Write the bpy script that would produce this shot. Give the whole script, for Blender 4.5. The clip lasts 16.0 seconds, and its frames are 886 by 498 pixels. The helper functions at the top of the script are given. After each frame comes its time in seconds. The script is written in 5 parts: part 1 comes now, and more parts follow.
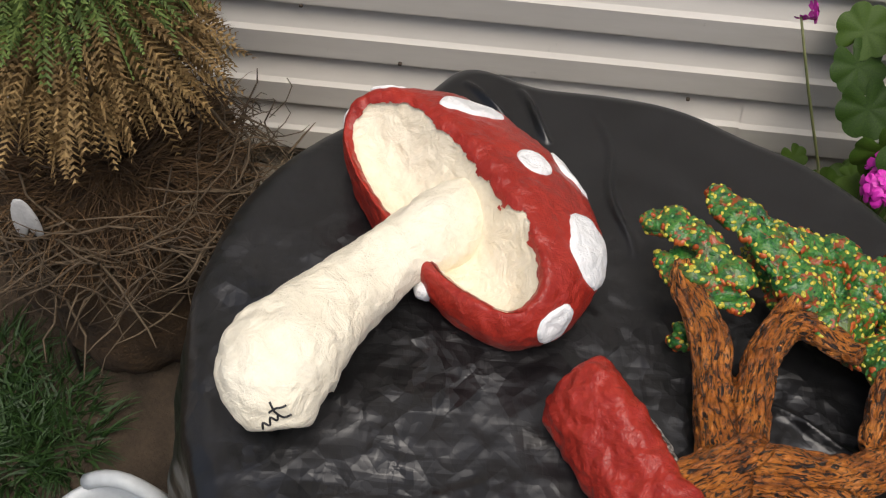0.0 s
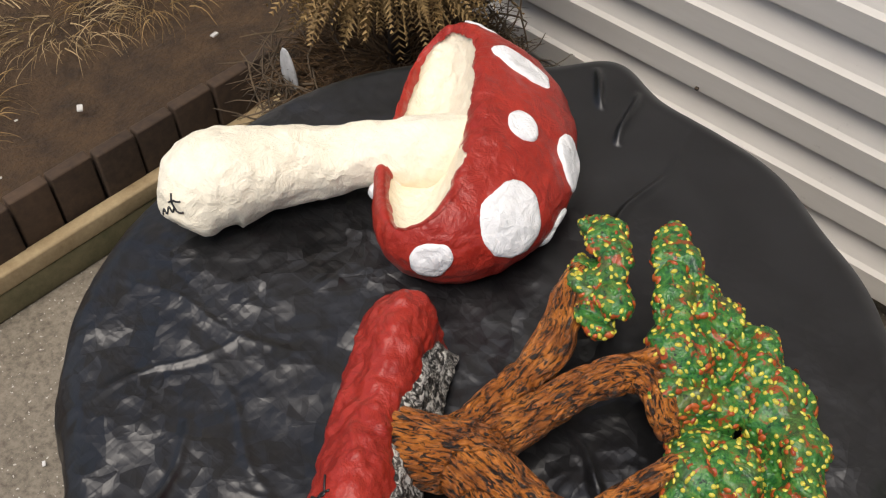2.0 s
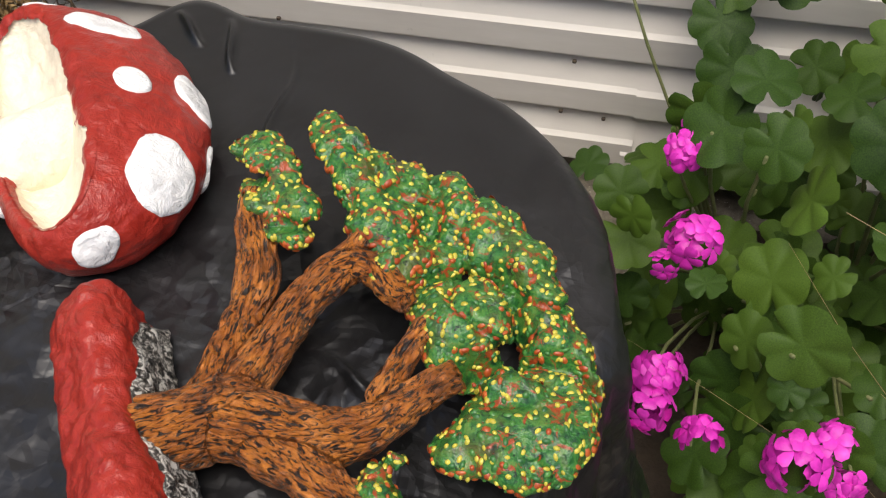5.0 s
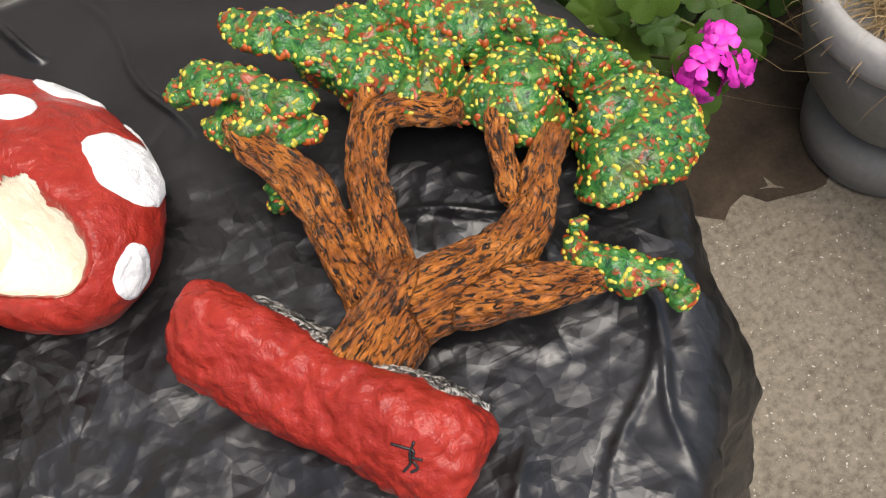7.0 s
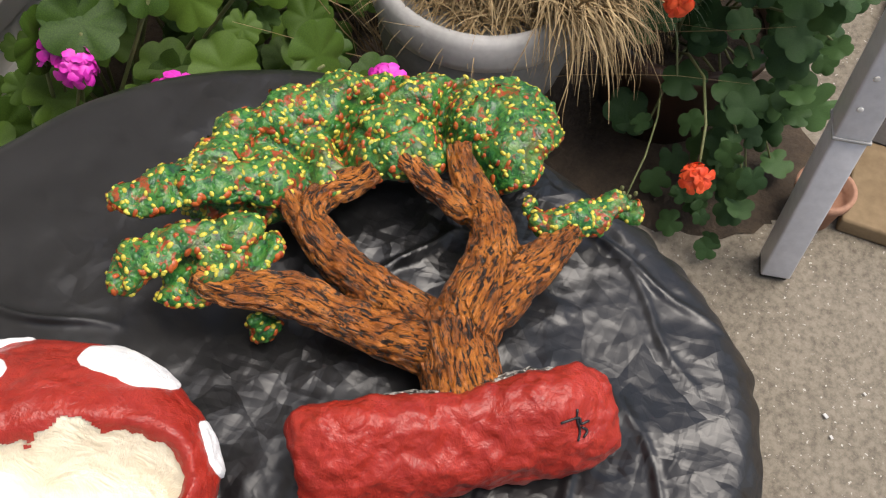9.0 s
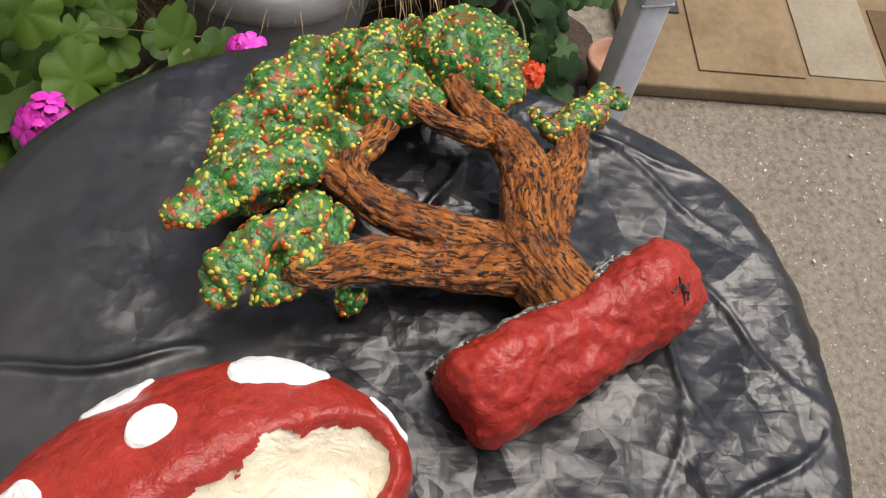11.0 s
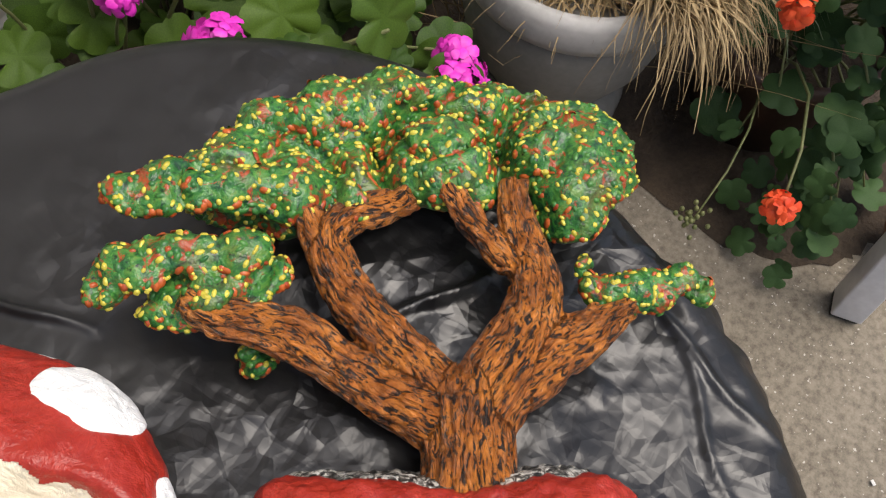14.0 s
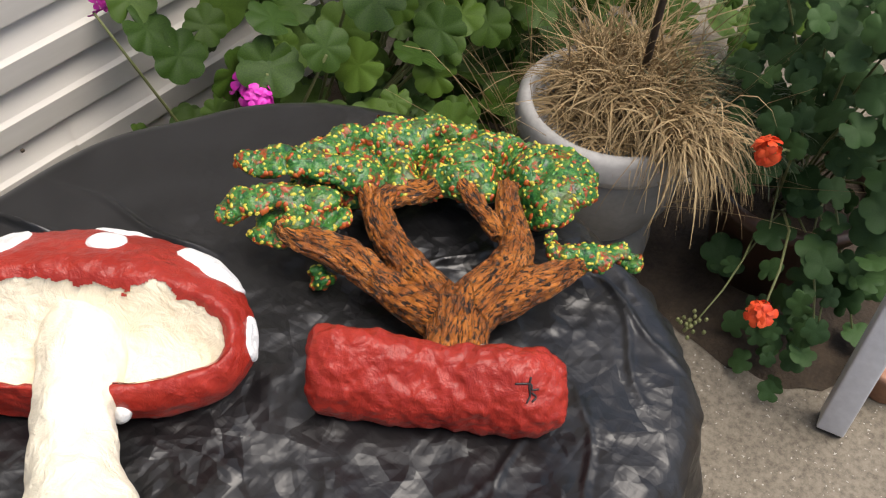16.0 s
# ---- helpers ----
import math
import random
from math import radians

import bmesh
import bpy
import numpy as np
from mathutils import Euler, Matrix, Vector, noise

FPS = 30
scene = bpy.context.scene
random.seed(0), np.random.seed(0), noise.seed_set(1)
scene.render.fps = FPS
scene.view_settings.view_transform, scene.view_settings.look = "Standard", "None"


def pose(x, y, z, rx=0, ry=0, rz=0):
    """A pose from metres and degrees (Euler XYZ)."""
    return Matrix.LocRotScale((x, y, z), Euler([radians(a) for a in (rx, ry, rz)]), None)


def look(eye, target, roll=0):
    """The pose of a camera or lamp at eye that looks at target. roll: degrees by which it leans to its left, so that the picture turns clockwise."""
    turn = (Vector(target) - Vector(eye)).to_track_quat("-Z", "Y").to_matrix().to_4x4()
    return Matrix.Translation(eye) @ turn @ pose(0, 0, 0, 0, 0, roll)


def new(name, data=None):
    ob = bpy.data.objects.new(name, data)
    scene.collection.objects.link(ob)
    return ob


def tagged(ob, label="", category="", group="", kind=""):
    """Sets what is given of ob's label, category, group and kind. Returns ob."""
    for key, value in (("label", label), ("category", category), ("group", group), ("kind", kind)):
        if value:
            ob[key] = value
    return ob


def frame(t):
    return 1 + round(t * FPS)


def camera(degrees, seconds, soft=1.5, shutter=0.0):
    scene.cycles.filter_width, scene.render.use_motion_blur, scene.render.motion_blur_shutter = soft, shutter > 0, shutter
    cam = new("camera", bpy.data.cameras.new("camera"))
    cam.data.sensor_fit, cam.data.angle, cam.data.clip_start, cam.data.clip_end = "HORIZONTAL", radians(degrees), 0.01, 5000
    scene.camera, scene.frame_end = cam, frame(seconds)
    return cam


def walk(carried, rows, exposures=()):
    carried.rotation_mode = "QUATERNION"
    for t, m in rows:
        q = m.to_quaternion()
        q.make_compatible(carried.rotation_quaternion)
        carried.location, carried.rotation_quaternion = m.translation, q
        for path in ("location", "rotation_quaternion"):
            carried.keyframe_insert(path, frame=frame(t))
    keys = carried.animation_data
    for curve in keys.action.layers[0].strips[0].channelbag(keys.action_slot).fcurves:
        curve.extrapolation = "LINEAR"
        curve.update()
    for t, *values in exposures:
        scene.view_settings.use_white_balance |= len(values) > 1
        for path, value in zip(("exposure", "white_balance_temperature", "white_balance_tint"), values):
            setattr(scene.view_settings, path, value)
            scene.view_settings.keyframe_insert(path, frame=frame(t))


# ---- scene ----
from mathutils.bvhtree import BVHTree
cam = camera(44.0, 16.0, 1.2)
PATH = [
    (0, (0.778, 0.633, 1.599), (0.747, 1.909, 0.06), 4.7),
    (0.5, (0.935, 0.75, 1.568), (0.544, 1.925, -0.002), 4.7),
    (1, (1.133, 0.829, 1.543), (0.368, 1.807, -0.025), 2.0),
    (1.5, (1.324, 0.743, 1.54), (0.462, 1.723, 0.025), 1.4),
    (2, (1.404, 0.781, 1.55), (0.417, 1.695, 0.07), -3.2),
    (2.5, (1.414, 0.935, 1.535), (0.324, 1.732, 0.06), -3.7),
    (3, (1.425, 1.035, 1.512), (0.298, 1.718, 0.007), -8.3),
    (3.5, (1.435, 1.058, 1.482), (0.36, 1.703, -0.077), -10.4),
    (4, (1.423, 0.97, 1.469), (0.548, 1.789, -0.131), -7.2),
    (4.5, (1.417, 0.836, 1.476), (0.817, 1.931, -0.086), -3.6),
    (5, (1.382, 0.742, 1.47), (0.944, 1.963, -0.053), -6.0),
    (5.2, (1.355, 0.72, 1.472), (0.983, 1.927, -0.079), -4.8),
    (7.3, (0.92, 0.767, 1.484), (1.327, 1.655, -0.262), -10.8),
    (7.5, (0.885, 0.817, 1.493), (1.392, 1.665, -0.246), -7.8),
    (8, (0.731, 0.906, 1.529), (1.509, 1.566, -0.191), 0.2),
    (8.2, (0.63, 0.926, 1.533), (1.569, 1.504, -0.135), 1.7),
    (10.3, (0.572, 1.243, 1.483), (1.651, 1.228, -0.201), 14.3),
    (10.5, (0.55, 1.291, 1.488), (1.64, 1.17, -0.185), 14.6),
    (11, (0.519, 1.337, 1.497), (1.647, 1.051, -0.13), 14.7),
    (11.5, (0.51, 1.344, 1.503), (1.643, 1.019, -0.112), 15.5),
    (12, (0.507, 1.344, 1.502), (1.641, 1.023, -0.115), 15.8),
    (12.5, (0.508, 1.323, 1.506), (1.653, 1.05, -0.111), 16.2),
    (13, (0.553, 1.27, 1.505), (1.684, 1.14, -0.139), 15.5),
    (13.5, (0.667, 1.153, 1.489), (1.735, 1.27, -0.197), 14.4),
    (14, (0.758, 1.062, 1.465), (1.694, 1.417, -0.267), 11.8),
    (14.5, (0.734, 1.009, 1.486), (1.629, 1.499, -0.234), 6.4),
    (15, (0.63, 0.919, 1.508), (1.595, 1.501, -0.144), 5.3),
    (15.5, (0.503, 0.809, 1.559), (1.587, 1.483, 0.019), 4.9),
    (16, (0.422, 0.745, 1.611), (1.568, 1.499, 0.155), 6.2),
]
walk(cam, [(t, look(eye, target, roll)) for t, eye, target, roll in PATH],
     [(0, -0.02), (1.5, 0.05), (3.5, 0.17), (5, 0.30), (7.3, 0.54), (8.2, 0.52), (10.3, 0.43), (12.5, 0.39), (14.5, 0.43), (16, 0.45)])

# ---------- light ----------
world = bpy.data.worlds.new("overcast_sky")
scene.world = world
world.use_nodes = True
wn = world.node_tree
sky = wn.nodes.new("ShaderNodeTexSky")
sky.sky_type = 'NISHITA'
sky.sun_disc = False
sky.sun_elevation = radians(71)
sky.sun_rotation = radians(165)
sky.air_density = 1.0
sky.dust_density = 5.0
sky.ozone_density = 0.6
wn.nodes["Background"].inputs["Strength"].default_value = 0.132
wn.links.new(sky.outputs[0], wn.nodes["Background"].inputs["Color"])
sun_data = bpy.data.lights.new("sun", 'SUN')
sun_data.energy = 1.85
sun_data.angle = radians(42)
sun_data.color = (1.0, 0.96, 0.9)
sun = new("sun", sun_data)
sun.matrix_world = look((1.2, 0.2, 4.0), (0.9, 1.3, 0.7))

# ---------- material helpers ----------
def mat(name, rough=0.6, metal=0.0, spec=0.5):
    m = bpy.data.materials.new(name)
    m.use_nodes = True
    b = m.node_tree.nodes["Principled BSDF"]
    b.inputs["Roughness"].default_value = rough
    b.inputs["Metallic"].default_value = metal
    b.inputs["Specular IOR Level"].default_value = spec
    return m, m.node_tree, b

def node(nt, kind, **kw):
    n = nt.nodes.new(kind)
    for k, v in kw.items():
        if k in n.inputs:
            n.inputs[k].default_value = v
    return n

def coords(nt, scale=(1, 1, 1), out="Object"):
    tc = nt.nodes.new("ShaderNodeTexCoord")
    mp = nt.nodes.new("ShaderNodeMapping")
    mp.inputs["Scale"].default_value = scale
    nt.links.new(tc.outputs[out], mp.inputs[0])
    return mp.outputs[0]

def noise_tex(nt, vec, scale, detail=4.0, rough=0.6, dist=0.0):
    n = node(nt, "ShaderNodeTexNoise", Scale=scale, Detail=detail, Roughness=rough, Distortion=dist)
    nt.links.new(vec, n.inputs["Vector"])
    return n.outputs["Fac"]

def ramp(nt, fac, stops):
    r = nt.nodes.new("ShaderNodeValToRGB")
    el = r.color_ramp.elements
    while len(el) < len(stops):
        el.new(0.5)
    for e, (p, c) in zip(el, stops):
        e.position = p
        e.color = (*c, 1) if len(c) == 3 else c
    nt.links.new(fac, r.inputs[0])
    return r.outputs[0]

def mix(nt, fac, a, b, mode='MIX'):
    m = nt.nodes.new("ShaderNodeMix")
    m.data_type = 'RGBA'
    m.blend_type = mode
    for sock, v in ((m.inputs[0], fac), (m.inputs[6], a), (m.inputs[7], b)):
        if isinstance(v, bpy.types.NodeSocket):
            nt.links.new(v, sock)
        elif isinstance(v, (int, float)):
            sock.default_value = v
        else:
            sock.default_value = (*v, 1)
    return m.outputs[2]

def bump(nt, b, height, strength=0.3, dist=0.002, under=None):
    n = node(nt, "ShaderNodeBump", Strength=strength, Distance=dist)
    nt.links.new(height, n.inputs["Height"])
    if under is not None:
        nt.links.new(under, n.inputs["Normal"])
    nt.links.new(n.outputs[0], b.inputs["Normal"])
    return n.outputs[0]

def simple(name, c1, c2, scale=30, rough=0.6, metal=0.0, bstr=0.2, bdist=0.001, bscale=None, spec=0.5, fine=None):
    """A two-tone surface with grain and relief at two scales."""
    m, nt, b = mat(name, rough, metal, spec)
    v = coords(nt)
    f = noise_tex(nt, v, scale, 6, 0.65)
    col = ramp(nt, f, [(0.3, c1), (0.7, c2)])
    g = noise_tex(nt, v, scale * 9, 3, 0.6)
    col = mix(nt, 0.25, col, ramp(nt, g, [(0.3, tuple(0.55 * x for x in c1)), (0.7, c2)]))
    nt.links.new(col, b.inputs["Base Color"])
    h = noise_tex(nt, v, bscale or scale * 5, 5, 0.6)
    bump(nt, b, h, bstr, bdist)
    return m

def varied(name, dark, light, rough=0.5, island=False, grain=60, spec=0.5, trans=0.0):
    """Colour varied from piece to piece, with grain."""
    m, nt, b = mat(name, rough, 0.0, spec)
    if island:
        rnd = nt.nodes.new("ShaderNodeNewGeometry").outputs["Random Per Island"]
    else:
        rnd = nt.nodes.new("ShaderNodeObjectInfo").outputs["Random"]
    col = ramp(nt, rnd, [(0.0, dark), (1.0, light)])
    f = noise_tex(nt, coords(nt), grain, 4, 0.6)
    col = mix(nt, 0.45, col, ramp(nt, f, [(0.3, tuple(0.5 * x for x in dark)), (0.75, light)]))
    nt.links.new(col, b.inputs["Base Color"])
    bump(nt, b, f, 0.25, 0.001)
    return m

# ---------- mesh helpers ----------
def mesh_of(name, verts, faces, material=None, smooth=True):
    me = bpy.data.meshes.new(name)
    me.from_pydata([tuple(v) for v in verts], [], [tuple(f) for f in faces])
    me.validate()
    if material:
        me.materials.append(material)
    if smooth:
        me.polygons.foreach_set("use_smooth", [True] * len(me.polygons))
    me.update()
    return me

def put(name, me, parent=None, label="", m=None):
    ob = new(name, me)
    if m is not None:
        ob.matrix_world = m
    if parent:
        ob.parent = parent
    if label:
        tagged(ob, label)
    return ob

def part(name, bm, material, parent, label="", smooth=True, m=None):
    me = bpy.data.meshes.new(name)
    bm.to_mesh(me)
    bm.free()
    me.materials.append(material)
    me.polygons.foreach_set("use_smooth", [smooth] * len(me.polygons))
    return put(name, me, parent, label, m)

def box_bm(sx, sy, sz, bevel=0.0, at=(0, 0, 0), seg=2):
    bm = bmesh.new()
    bmesh.ops.create_cube(bm, size=1.0)
    bmesh.ops.scale(bm, vec=(sx, sy, sz), verts=bm.verts)
    if bevel:
        bmesh.ops.bevel(bm, geom=bm.edges[:], offset=bevel, segments=seg, affect='EDGES', profile=0.6)
    bmesh.ops.translate(bm, vec=at, verts=bm.verts)
    return bm

def empty(name, label, category, group="", kind="", m=None):
    ob = new(name)
    if m is not None:
        ob.matrix_world = m
    return tagged(ob, label, category, group, kind)

def lathe(profile, n=48):
    """Verts and faces of a turned form from (radius, height) pairs."""
    vs, fs = [], []
    for r, z in profile:
        for i in range(n):
            a = 2 * math.pi * i / n
            vs.append((r * math.cos(a), r * math.sin(a), z))
    for j in range(len(profile) - 1):
        for i in range(n):
            k = (i + 1) % n
            fs.append((j * n + i, j * n + k, (j + 1) * n + k, (j + 1) * n + i))
    return vs, fs

def tube(pts, radii, n=10, cap=True):
    vs, fs = [], []
    P = [Vector(p) for p in pts]
    for i, p in enumerate(P):
        d = (P[min(i + 1, len(P) - 1)] - P[max(i - 1, 0)]).normalized()
        a = d.cross(Vector((0, 0, 1)))
        if a.length < 1e-3:
            a = Vector((1, 0, 0))
        a.normalize()
        b = d.cross(a)
        for k in range(n):
            t = 2 * math.pi * k / n
            vs.append(p + float(radii[i]) * (a * math.cos(t) + b * math.sin(t)))
    for i in range(len(P) - 1):
        for k in range(n):
            q = (k + 1) % n
            fs.append((i * n + k, i * n + q, (i + 1) * n + q, (i + 1) * n + k))
    if cap:
        fs.append(tuple(range(n))[::-1])
        fs.append(tuple((len(P) - 1) * n + k for k in range(n)))
    return vs, fs

def smooth_path(pts, steps=6):
    """Catmull-Rom through rows of numbers."""
    A = [np.array(p, float) for p in pts]
    A = [2 * A[0] - A[1]] + A + [2 * A[-1] - A[-2]]
    out = []
    for i in range(1, len(A) - 2):
        for s in range(steps):
            t = s / steps
            p0, p1, p2, p3 = A[i - 1:i + 3]
            out.append(0.5 * (2 * p1 + (p2 - p0) * t + (2 * p0 - 5 * p1 + 4 * p2 - p3) * t * t + (3 * p1 - p0 - 3 * p2 + p3) * t ** 3))
    out.append(A[-2])
    return out

def fused(name, verts, faces, voxel):
    """One closed skin round overlapping forms."""
    me = mesh_of(name, verts, faces)
    ob = new(name, me)
    mod = ob.modifiers.new("skin", 'REMESH')
    mod.mode = 'VOXEL'
    mod.voxel_size = voxel
    mod.use_smooth_shade = True
    dg = bpy.context.evaluated_depsgraph_get()
    res = bpy.data.meshes.new_from_object(ob.evaluated_get(dg))
    bpy.data.objects.remove(ob)
    bpy.data.meshes.remove(me)
    return res

def relax(me, times=2):
    bm = bmesh.new()
    bm.from_mesh(me)
    for _ in range(times):
        bmesh.ops.smooth_vert(bm, verts=bm.verts, factor=0.5, use_axis_x=True, use_axis_y=True, use_axis_z=True)
    bm.to_mesh(me)
    bm.free()

def lumps(me, layers, floor=None):
    """Push the vertices along their normals by layered noise: (scale, amount, lean)."""
    co = [v.co.copy() for v in me.vertices]
    no = [v.normal.copy() for v in me.vertices]
    for v, c, n in zip(me.vertices, co, no):
        d = 0.0
        for sc, amt, lean in layers:
            d += amt * (noise.noise(c * sc) + lean)
        p = c + n * d
        if floor is not None and p.z < floor:
            p.z = floor
        v.co = p
    me.update()

def join(*forms):
    vs, fs = [], []
    for v, f in forms:
        k = len(vs)
        vs += list(v)
        fs += [tuple(i + k for i in q) for q in f]
    return vs, fs

def ball(center, rx, ry, rz, yaw=0.0, tilt=0.0, n=20, m=12):
    """Verts and faces of a squashed ball, turned about z and tilted."""
    M = Matrix.Translation(center) @ Euler((tilt, 0, yaw)).to_matrix().to_4x4()
    vs, fs = [], []
    for j in range(1, m):
        ph = math.pi * j / m
        for i in range(n):
            th = 2 * math.pi * i / n
            vs.append(M @ Vector((rx * math.sin(ph) * math.cos(th), ry * math.sin(ph) * math.sin(th), rz * math.cos(ph))))
    vs.append(M @ Vector((0, 0, rz)))
    vs.append(M @ Vector((0, 0, -rz)))
    for j in range(m - 2):
        for i in range(n):
            k = (i + 1) % n
            fs.append((j * n + i, (j + 1) * n + i, (j + 1) * n + k, j * n + k))
    top, bot = len(vs) - 2, len(vs) - 1
    for i in range(n):
        k = (i + 1) % n
        fs.append((top, i, k))
        fs.append((bot, (m - 2) * n + k, (m - 2) * n + i))
    return vs, fs

# ---------- materials ----------
TABLE_Z = 0.70

def plastic_film():
    m, nt, b = mat("black_plastic_film", 0.42, 0.0, 0.62)
    v = coords(nt)
    b.inputs["Base Color"].default_value = (0.012, 0.012, 0.013, 1)
    f = noise_tex(nt, v, 7, 4, 0.6)
    col = ramp(nt, f, [(0.3, (0.005, 0.005, 0.0056)), (0.75, (0.012, 0.012, 0.0130))])
    nt.links.new(col, b.inputs["Base Color"])
    r = ramp(nt, noise_tex(nt, v, 14, 5, 0.65), [(0.3, (0.30,) * 3), (0.75, (0.46,) * 3)])
    nt.links.new(r, b.inputs["Roughness"])
    # sharp crinkles where the film lies loose
    warp = node(nt, "ShaderNodeTexNoise", Scale=9.0, Detail=3.0)
    nt.links.new(v, warp.inputs["Vector"])
    wv = nt.nodes.new("ShaderNodeVectorMath")
    wv.operation = 'MULTIPLY_ADD'
    wv.inputs[1].default_value = (0.035, 0.035, 0.035)
    nt.links.new(warp.outputs["Color"], wv.inputs[0])
    nt.links.new(v, wv.inputs[2])
    dist_sum = None
    for scale, amount in ((13.0, 1.0), (29.0, 0.5), (61.0, 0.22)):
        vo = node(nt, "ShaderNodeTexVoronoi", Scale=scale)
        vo.distance = 'MANHATTAN'
        nt.links.new(wv.outputs[0], vo.inputs["Vector"])
        mu = nt.nodes.new("ShaderNodeMath")
        mu.operation = 'MULTIPLY_ADD'
        mu.inputs[1].default_value = amount
        nt.links.new(vo.outputs["Distance"], mu.inputs[0])
        if dist_sum is None:
            mu.inputs[2].default_value = 0.0
        else:
            nt.links.new(dist_sum, mu.inputs[2])
        dist_sum = mu.outputs[0]
    sep = nt.nodes.new("ShaderNodeSeparateXYZ")
    nt.links.new(v, sep.inputs[0])
    loose = nt.nodes.new("ShaderNodeMapRange")
    loose.inputs["From Min"].default_value = 1.30
    loose.inputs["From Max"].default_value = 1.55
    loose.inputs["To Min"].default_value = 1.0
    loose.inputs["To Max"].default_value = 0.07
    nt.links.new(sep.outputs["Y"], loose.inputs["Value"])
    area = nt.nodes.new("ShaderNodeMath")
    area.operation = 'MULTIPLY'
    nt.links.new(loose.outputs[0], area.inputs[0])
    nt.links.new(ramp(nt, noise_tex(nt, v, 5, 3, 0.6), [(0.32, (0.15,) * 3), (0.6, (1, 1, 1))]), area.inputs[1])
    hh = nt.nodes.new("ShaderNodeMath")
    hh.operation = 'MULTIPLY'
    nt.links.new(dist_sum, hh.inputs[0])
    nt.links.new(area.outputs[0], hh.inputs[1])
    # flat facets between the creases: each cell leans its own way
    lean = None
    for scale, amount in ((17.0, 0.36), (39.0, 0.32)):
        cell = node(nt, "ShaderNodeTexVoronoi", Scale=scale)
        nt.links.new(wv.outputs[0], cell.inputs["Vector"])
        off = nt.nodes.new("ShaderNodeVectorMath")
        off.operation = 'SUBTRACT'
        off.inputs[1].default_value = (0.5, 0.5, 0.5)
        nt.links.new(cell.outputs["Color"], off.inputs[0])
        add = nt.nodes.new("ShaderNodeVectorMath")
        add.operation = 'MULTIPLY_ADD'
        add.inputs[1].default_value = (amount, amount, 0.0)
        nt.links.new(off.outputs[0], add.inputs[0])
        if lean:
            nt.links.new(lean, add.inputs[2])
        else:
            add.inputs[2].default_value = (0, 0, 0)
        lean = add.outputs[0]
    part_lean = nt.nodes.new("ShaderNodeVectorMath")
    part_lean.operation = 'SCALE'
    nt.links.new(lean, part_lean.inputs[0])
    nt.links.new(area.outputs[0], part_lean.inputs["Scale"])
    tc = nt.nodes.new("ShaderNodeTexCoord")
    tilted = nt.nodes.new("ShaderNodeVectorMath")
    tilted.operation = 'ADD'
    nt.links.new(tc.outputs["Normal"], tilted.inputs[0])
    nt.links.new(part_lean.outputs[0], tilted.inputs[1])
    unit = nt.nodes.new("ShaderNodeVectorMath")
    unit.operation = 'NORMALIZE'
    nt.links.new(tilted.outputs[0], unit.inputs[0])
    bump(nt, b, hh.outputs[0], 0.45, 0.010, unit.outputs[0])
    return m

def red_paint():
    m, nt, b = mat("red_paint", 0.30, 0.0, 0.38)
    v = coords(nt)
    f = noise_tex(nt, v, 16, 5, 0.6)
    col = ramp(nt, f, [(0.25, (0.25, 0.014, 0.009)), (0.75, (0.41, 0.030, 0.018))])
    g = noise_tex(nt, v, 130, 4, 0.6)
    col = mix(nt, 0.25, col, ramp(nt, g, [(0.35, (0.18, 0.012, 0.008)), (0.7, (0.46, 0.06, 0.035))]))
    nt.links.new(col, b.inputs["Base Color"])
    n1 = bump(nt, b, noise_tex(nt, v, 45, 5, 0.6, 0.4), 0.6, 0.008)
    bump(nt, b, noise_tex(nt, v, 170, 4, 0.65), 0.45, 0.002, n1)
    return m

def plaster_paint(name, c1, c2, rough=0.62):
    m, nt, b = mat(name, rough, 0.0, 0.4)
    v = coords(nt)
    f = noise_tex(nt, v, 10, 5, 0.65)
    col = ramp(nt, f, [(0.3, c1), (0.7, c2)])
    g = noise_tex(nt, v, 90, 4, 0.7)
    col = mix(nt, 0.3, col, ramp(nt, g, [(0.25, tuple(0.72 * x for x in c1)), (0.6, c2)]))
    nt.links.new(col, b.inputs["Base Color"])
    n1 = bump(nt, b, noise_tex(nt, v, 42, 5, 0.65, 0.6), 0.75, 0.008)
    bump(nt, b, noise_tex(nt, v, 150, 4, 0.65), 0.5, 0.002, n1)
    return m

